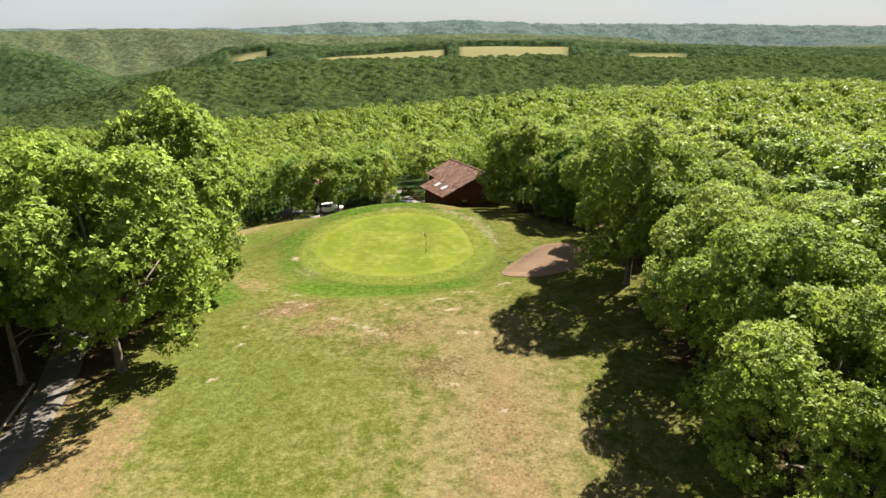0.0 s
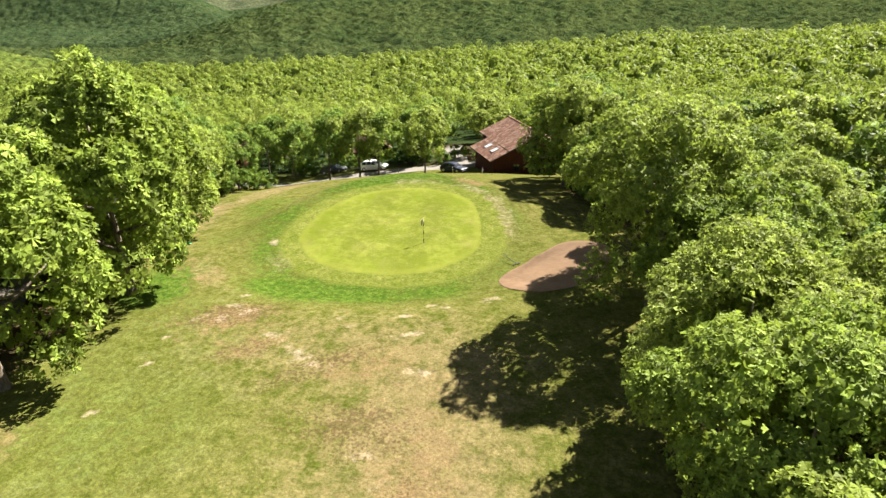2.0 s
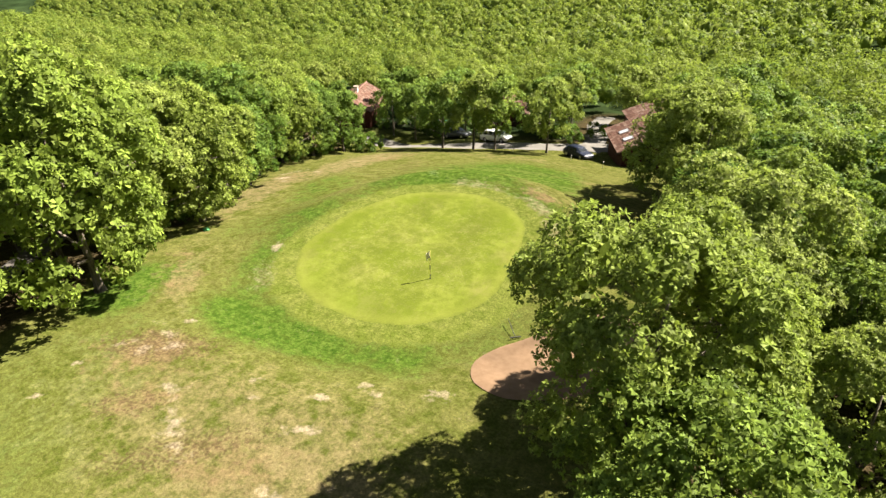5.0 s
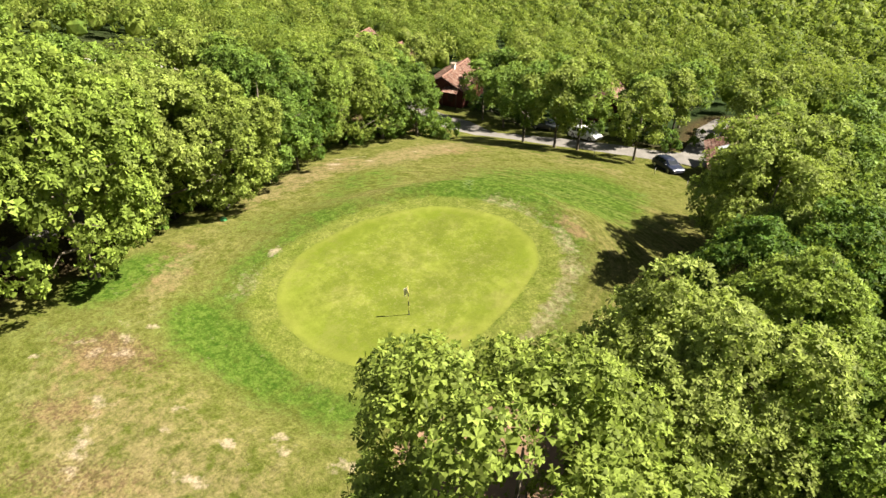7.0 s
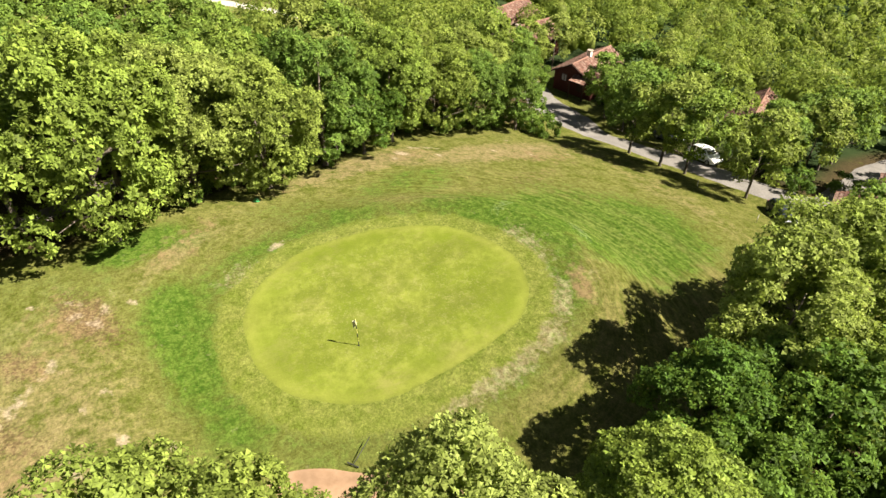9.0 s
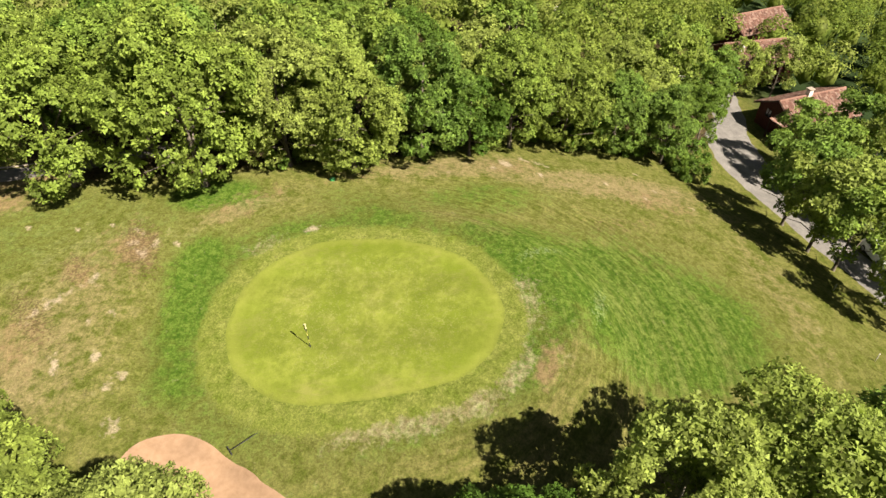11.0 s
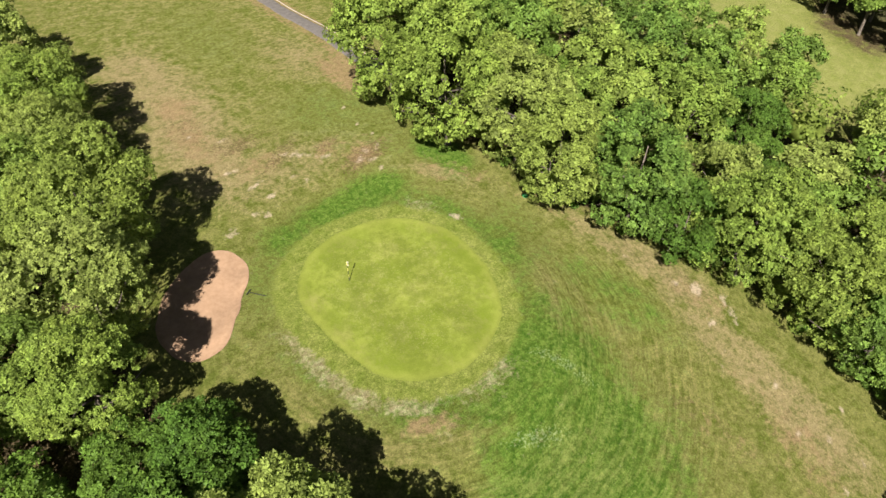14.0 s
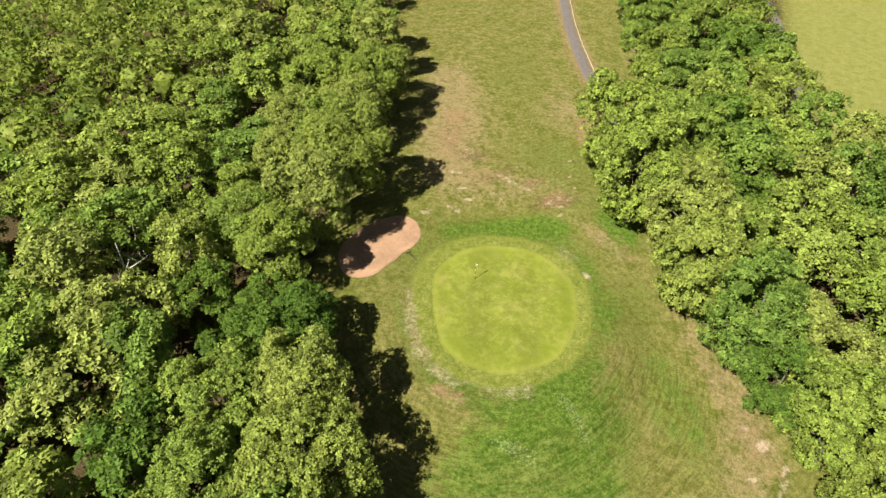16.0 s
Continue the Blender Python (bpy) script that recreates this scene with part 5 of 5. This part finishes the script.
# ---- barn and cabins ----
def tiled_slope(name, w, d, parent, m, label="", pitch_w=0.24, course=0.36):
    """Half-round clay tiles in courses on a sloping deck: w along the eave, d up the slope; one mesh."""
    cols, rows = int(w / pitch_w), int(d / course)
    V, F, o = [], [], 0
    arc = [(-0.5, 0.0), (-0.3, 0.055), (0.0, 0.085), (0.3, 0.055), (0.5, 0.0)]
    r = np.random.default_rng(cols * 31 + rows)
    for j in range(rows):
        for i in range(cols):
            x0, y0 = (i + 0.5) * w / cols + r.normal() * 0.008, j * d / rows + r.normal() * 0.012
            lift = r.uniform(0.0, 0.015)
            for yy, zz, s in ((y0, 0.055 + lift, 1.02), (y0 + course * 1.12, 0.02 + lift, 0.9)):
                V += [(x0 + a * w / cols * s, yy, b + zz) for a, b in arc]
            for k in range(4):
                F.append((o + k, o + k + 1, o + 6 + k, o + 5 + k))
            o += 10
    V = np.array(V)
    V[:, 1] = np.minimum(V[:, 1], d + 0.05)
    ob = mesh_object(name, V, F, tile_mat, parent, label, smooth=False)
    ob.matrix_local = m
    tagged(ob, kind="stuff")
    bm = bmesh.new()
    box(bm, 0, w, 0, d, -0.10, 0.015)
    deck = part("roof_deck", bm, beam_mat, parent)
    deck.matrix_local = m
    return ob


def wall_boards(parent, pts, z0, top, board=0.22, label=""):
    """Upright boards along a line on the ground; top(s) gives the height at each place along it."""
    (xa, ya), (xb, yb) = pts
    L = math.hypot(xb - xa, yb - ya)
    n = int(L / board)
    ux, uy = (xb - xa) / L, (yb - ya) / L
    bm = bmesh.new()
    m = Matrix(((ux, -uy, 0, xa), (uy, ux, 0, ya), (0, 0, 1, 0), (0, 0, 0, 1)))
    for i in range(n):
        s0, s1 = L * i / n + 0.006, L * (i + 1) / n - 0.006
        proud = 0.012 if i % 2 else 0.0
        co = [(s0, -0.03 - proud, z0), (s1, -0.03 - proud, z0), (s1, -0.03 - proud, top(s1)), (s0, -0.03 - proud, top(s0)), (s0, 0.09, z0), (s1, 0.09, z0), (s1, 0.09, top(s1)), (s0, 0.09, top(s0))]
        v = [bm.verts.new(m @ Vector(c)) for c in co]
        for f in ((0, 1, 2, 3), (5, 4, 7, 6), (4, 0, 3, 7), (1, 5, 6, 2), (3, 2, 6, 7), (4, 5, 1, 0)):
            bm.faces.new([v[k] for k in f])
    return tagged(part("board_wall", bm, plank_mat, parent, label), kind="stuff")


def slope_matrix(x, y, z, turn, pitch):
    return Matrix.Translation((x, y, z)) @ Euler((0, 0, radians(turn))).to_matrix().to_4x4() @ Euler((radians(pitch), 0, 0)).to_matrix().to_4x4()


def window_unit(parent, x, y, z, w, h, turn):
    win = empty("window")
    win.parent = parent
    win.matrix_local = pose(x, y, z, 0, 0, turn)
    bm = bmesh.new()
    for a, b, c, d in ((-w / 2, w / 2, 0, 0.07), (-w / 2, w / 2, h - 0.07, h), (-w / 2, -w / 2 + 0.07, 0.07, h - 0.07), (w / 2 - 0.07, w / 2, 0.07, h - 0.07), (-0.03, 0.03, 0.07, h - 0.07)):
        box(bm, a, b, -0.07, 0.02, c, d)
    part("window_frame", bm, beam_mat, win)
    bm = bmesh.new()
    box(bm, -w / 2 + 0.07, w / 2 - 0.07, -0.03, -0.015, 0.07, h - 0.07)
    part("pane", bm, glass_mat, win)
    return win


def cabin(x, y, turn, label, width=6.4, length=9.0, eave=2.3, rise=1.9, chimney=None, base=None, porch=False):
    """A timber cabin: gable to local -y, ridge along local y, tiled roof with overhang."""
    z = gz(x, y) if base is None else base
    ob = empty("cabin", pose(x, y, z, 0, 0, turn))
    hw = width / 2
    top = lambda s: eave + rise * (1 - abs(s - hw) / hw)
    wall_boards(ob, ((-hw, 0), (hw, 0)), -1.2, top)
    wall_boards(ob, ((hw, length), (-hw, length)), -1.2, top)
    wall_boards(ob, ((hw, 0.1), (hw, length - 0.1)), -1.2, lambda s: eave)
    wall_boards(ob, ((-hw, length - 0.1), (-hw, 0.1)), -1.2, lambda s: eave)
    pitch = math.degrees(math.atan2(rise, hw))
    over = 0.55
    slope = (hw + over) / math.cos(radians(pitch))
    drop = over * math.tan(radians(pitch))
    tiled_slope("roof", length + 1.2, slope, ob, slope_matrix(hw + over, -0.6, eave - drop + 0.10, 90, pitch))
    tiled_slope("roof", length + 1.2, slope, ob, slope_matrix(-hw - over, length + 0.6, eave - drop + 0.10, -90, pitch))
    bm = bmesh.new()
    tube(bm, [(0, -0.65, eave + rise + 0.14), (0, length + 0.65, eave + rise + 0.14)], [0.14, 0.14], 8)
    part("ridge_cap", bm, tile_mat, ob)
    for sgn in (1, -1):
        for yy in (-0.62, length + 0.58):
            bm = bmesh.new()
            tube(bm, [(sgn * (hw + over), yy, eave - drop + 0.02), (0, yy, eave + rise + 0.02)], [0.09, 0.09], 4)
            part("barge_board", bm, beam_mat, ob)
    window_unit(ob, -hw * 0.45, -0.03, 0.9, 1.0, 1.1, 0)
    bm = bmesh.new()
    box(bm, hw * 0.25, hw * 0.25 + 0.95, -0.075, -0.035, 0.0, 2.05, 0.01)
    part("door", bm, beam_mat, ob)
    if porch:
        tiled_slope("porch_roof", 2.6, 1.7, ob, slope_matrix(hw * 0.1, -1.65, 1.95, 0, 17))
        for px in (hw * 0.1 + 0.12, hw * 0.1 + 2.48):
            bm = bmesh.new()
            box(bm, px - 0.07, px + 0.07, -1.58, -1.44, -1.0, 1.95)
            part("porch_post", bm, beam_mat, ob)
    if chimney:
        cx, cy = chimney
        st = empty("chimney")
        st.parent = ob
        st.location = (cx, cy, 0)
        bm = bmesh.new()
        box(bm, -0.3, 0.3, -0.3, 0.3, eave, eave + rise + 0.95, 0.02)
        part("stack", bm, chimney_mat, st, "pale rendered stack")
        bm = bmesh.new()
        box(bm, -0.4, 0.4, -0.4, 0.4, eave + rise + 0.95, eave + rise + 1.07, 0.02)
        part("cap", bm, stone_mat, st)
    return tagged(ob, label, "cabin", "cabins")


cabin(-46.8, 108.3, 18, "red-stained timber cabin with clay tile roof and pale chimney", 6.6, 9.0, 2.2, 1.7, (0.0, 3.8), -12.7, porch=True)
cabin(-64.6, 107.6, 8, "timber cabin with brown tiled roof among the trees", 6.8, 9.5, 2.2, 1.8, (1.2, 1.6), -13.2)
cabin(-77.4, 113.4, 20, "timber cabin deep in the trees, brown tiled roof", 6.4, 9.0, 2.2, 1.8, None, -14.2)
cabin(-22.6, 118.2, 30, "timber cabin behind the parked cars, weathered tile roof", 6.0, 7.5, 2.2, 1.9, None)


def barn(x, y, turn):
    """The red barn: a long tiled slope stepping down to a low eave, two rooflights, gable towards the green."""
    z = gz(x + 2.5, y + 4) - 0.2
    ob = empty("barn", pose(x, y, z, 0, 0, turn))
    eave, ridge, run, back = 3.0, 6.0, 7.6, 4.6
    long_, short = 11.0, 7.4
    pitch = math.degrees(math.atan2(ridge - eave, run))
    pitch_b = pitch + 6
    low_b = ridge - back * math.tan(radians(pitch_b))
    top = lambda s: eave + (ridge - eave) * s / run if s < run else ridge - (s - run) * math.tan(radians(pitch_b))
    wall_boards(ob, ((0.5, 0), (run + back - 0.4, 0)), -2.0, lambda s: top(s + 0.5))
    wall_boards(ob, ((run + back - 0.4, long_), (3.0, long_)), -2.0, lambda s: top(run + back - 0.4 - s))
    wall_boards(ob, ((0.5, short), (0.5, 0.1)), -2.0, lambda s: eave + 0.1)
    wall_boards(ob, ((3.0, short), (0.5, short)), -2.0, lambda s: top(3.0 - s))
    wall_boards(ob, ((3.0, long_), (3.0, short)), -2.0, lambda s: top(3.0))
    wall_boards(ob, ((run + back - 0.4, 0.1), (run + back - 0.4, long_)), -2.0, lambda s: low_b + 0.1)
    c = math.cos(radians(pitch))
    # lower part of the slope is shorter than the upper part
    tiled_slope("roof", short + 0.9, 2.9 / c, ob, slope_matrix(-0.3, short + 0.4, eave - 0.05, -90, pitch), "mottled red clay tile roof")
    k = 2.6
    tiled_slope("roof", long_ + 1.0, (run - k + 0.05) / c, ob, slope_matrix(k, long_ + 0.5, eave - 0.05 + (k + 0.3) * math.tan(radians(pitch)) + 0.05, -90, pitch), "mottled red clay tile roof")
    tiled_slope("roof", long_ + 1.0, (back + 0.4) / math.cos(radians(pitch_b)), ob, slope_matrix(run + back + 0.35, -0.5, low_b - 0.05, 90, pitch_b), "mottled red clay tile roof")
    bm = bmesh.new()
    tube(bm, [(run, -0.55, ridge + 0.20), (run, long_ + 0.55, ridge + 0.20)], [0.16, 0.16], 8)
    part("ridge_cap", bm, tile_mat, ob)
    for yy in (2.2, 4.6):
        up = slope_matrix(-0.3, short + 0.4, eave - 0.05, -90, pitch)
        sky = empty("rooflight")
        sky.parent = ob
        sky.matrix_local = up @ pose(short + 0.4 - yy - 0.45, 1.35, 0.14)
        bm = bmesh.new()
        for a, b, p, q in ((0, 0.9, 0, 0.08), (0, 0.9, 1.12, 1.2), (0, 0.08, 0.08, 1.12), (0.82, 0.9, 0.08, 1.12)):
            box(bm, a, b, p, q, -0.02, 0.07)
        part("rooflight_frame", bm, metal_mat, sky)
        bm = bmesh.new()
        box(bm, 0.08, 0.82, 0.08, 1.12, 0.0, 0.045)
        part("pane", bm, pane_mat, sky, "sky-bright glass")
    for pts in ([(-0.3, -0.5, eave - 0.12), (run, -0.5, ridge - 0.05)], [(run, -0.5, ridge - 0.05), (run + back + 0.3, -0.5, low_b - 0.1)]):
        bm = bmesh.new()
        tube(bm, pts, [0.11, 0.11], 4)
        part("barge_board", bm, beam_mat, ob)
    # tiled hood, window and door in the gable
    tiled_slope("hood", 2.4, 1.0, ob, slope_matrix(6.4, -0.95, 2.75, 0, 20), "small tiled hood over the gable door")
    bm = bmesh.new()
    box(bm, 6.7, 8.5, -0.085, -0.04, 0.0, 2.3, 0.01)
    part("door", bm, beam_mat, ob)
    window_unit(ob, 4.0, -0.03, 1.1, 1.1, 1.0, 0)
    bm = bmesh.new()
    for px in (1.0, 3.2, 5.4):
        tube(bm, [(px, -0.45, -1.2), (px, -0.45, 0.9)], [0.06, 0.055], 6)
    tube(bm, [(0.8, -0.45, 0.85), (5.6, -0.45, 0.85)], [0.045, 0.045], 6)
    part("hand_rail", bm, beam_mat, ob)
    bm = bmesh.new()
    box(bm, 0.2, run + back, -0.75, -0.1, -2.2, -0.35, 0.04)
    part("plinth", bm, stone_mat, ob, "low stone plinth")
    return tagged(ob, "red-stained timber barn with mottled clay tile roof and two rooflights", "barn")


barn(-0.2, 99.6, 27)


def dead_tree(x, y):
    ob = empty("dead_tree", pose(x, y, gz(x, y)))
    t = trunk_object(np.random.default_rng(77), ob, 3.4, 12.0, 3.0, 0.16, 7, bare=True)
    t.data.materials.clear()
    t.data.materials.append(simple("bleached_wood", (0.30, 0.28, 0.25), (0.45, 0.42, 0.38), 6.0, 0.9, 0.2, 0.3))
    return tagged(ob, "bare dead tree with bleached grey branches in the wood", "dead tree")


dead_tree(30.0, 65.2)


def tarpaulin(x, y):
    bm = bmesh.new()
    n = 12
    g = [[bm.verts.new(((i / n - 0.5) * 1.8, (j / n - 0.5) * 1.3, 0.5 + 0.12 * math.sin(i * 1.1) * math.cos(j * 0.9) - 0.5 * max(abs(i / n - 0.5), abs(j / n - 0.5)) ** 3 * 8)) for j in range(n + 1)] for i in range(n + 1)]
    for i in range(n):
        for j in range(n):
            bm.faces.new((g[i][j], g[i + 1][j], g[i + 1][j + 1], g[i][j + 1]))
    ob = part("tarpaulin", bm, simple("turquoise_sheet", (0.03, 0.38, 0.40), (0.05, 0.48, 0.48), 5.0, 0.5), smooth=True)
    ob.modifiers.new("thick", "SOLIDIFY").thickness = 0.02
    ob.matrix_world = pose(x, y, gz(x, y) - 0.05, 0, 0, 30)
    return tagged(ob, "crumpled turquoise tarpaulin over a low stack beside the cabin", "tarpaulin")


tarpaulin(-37.0, 121.5)
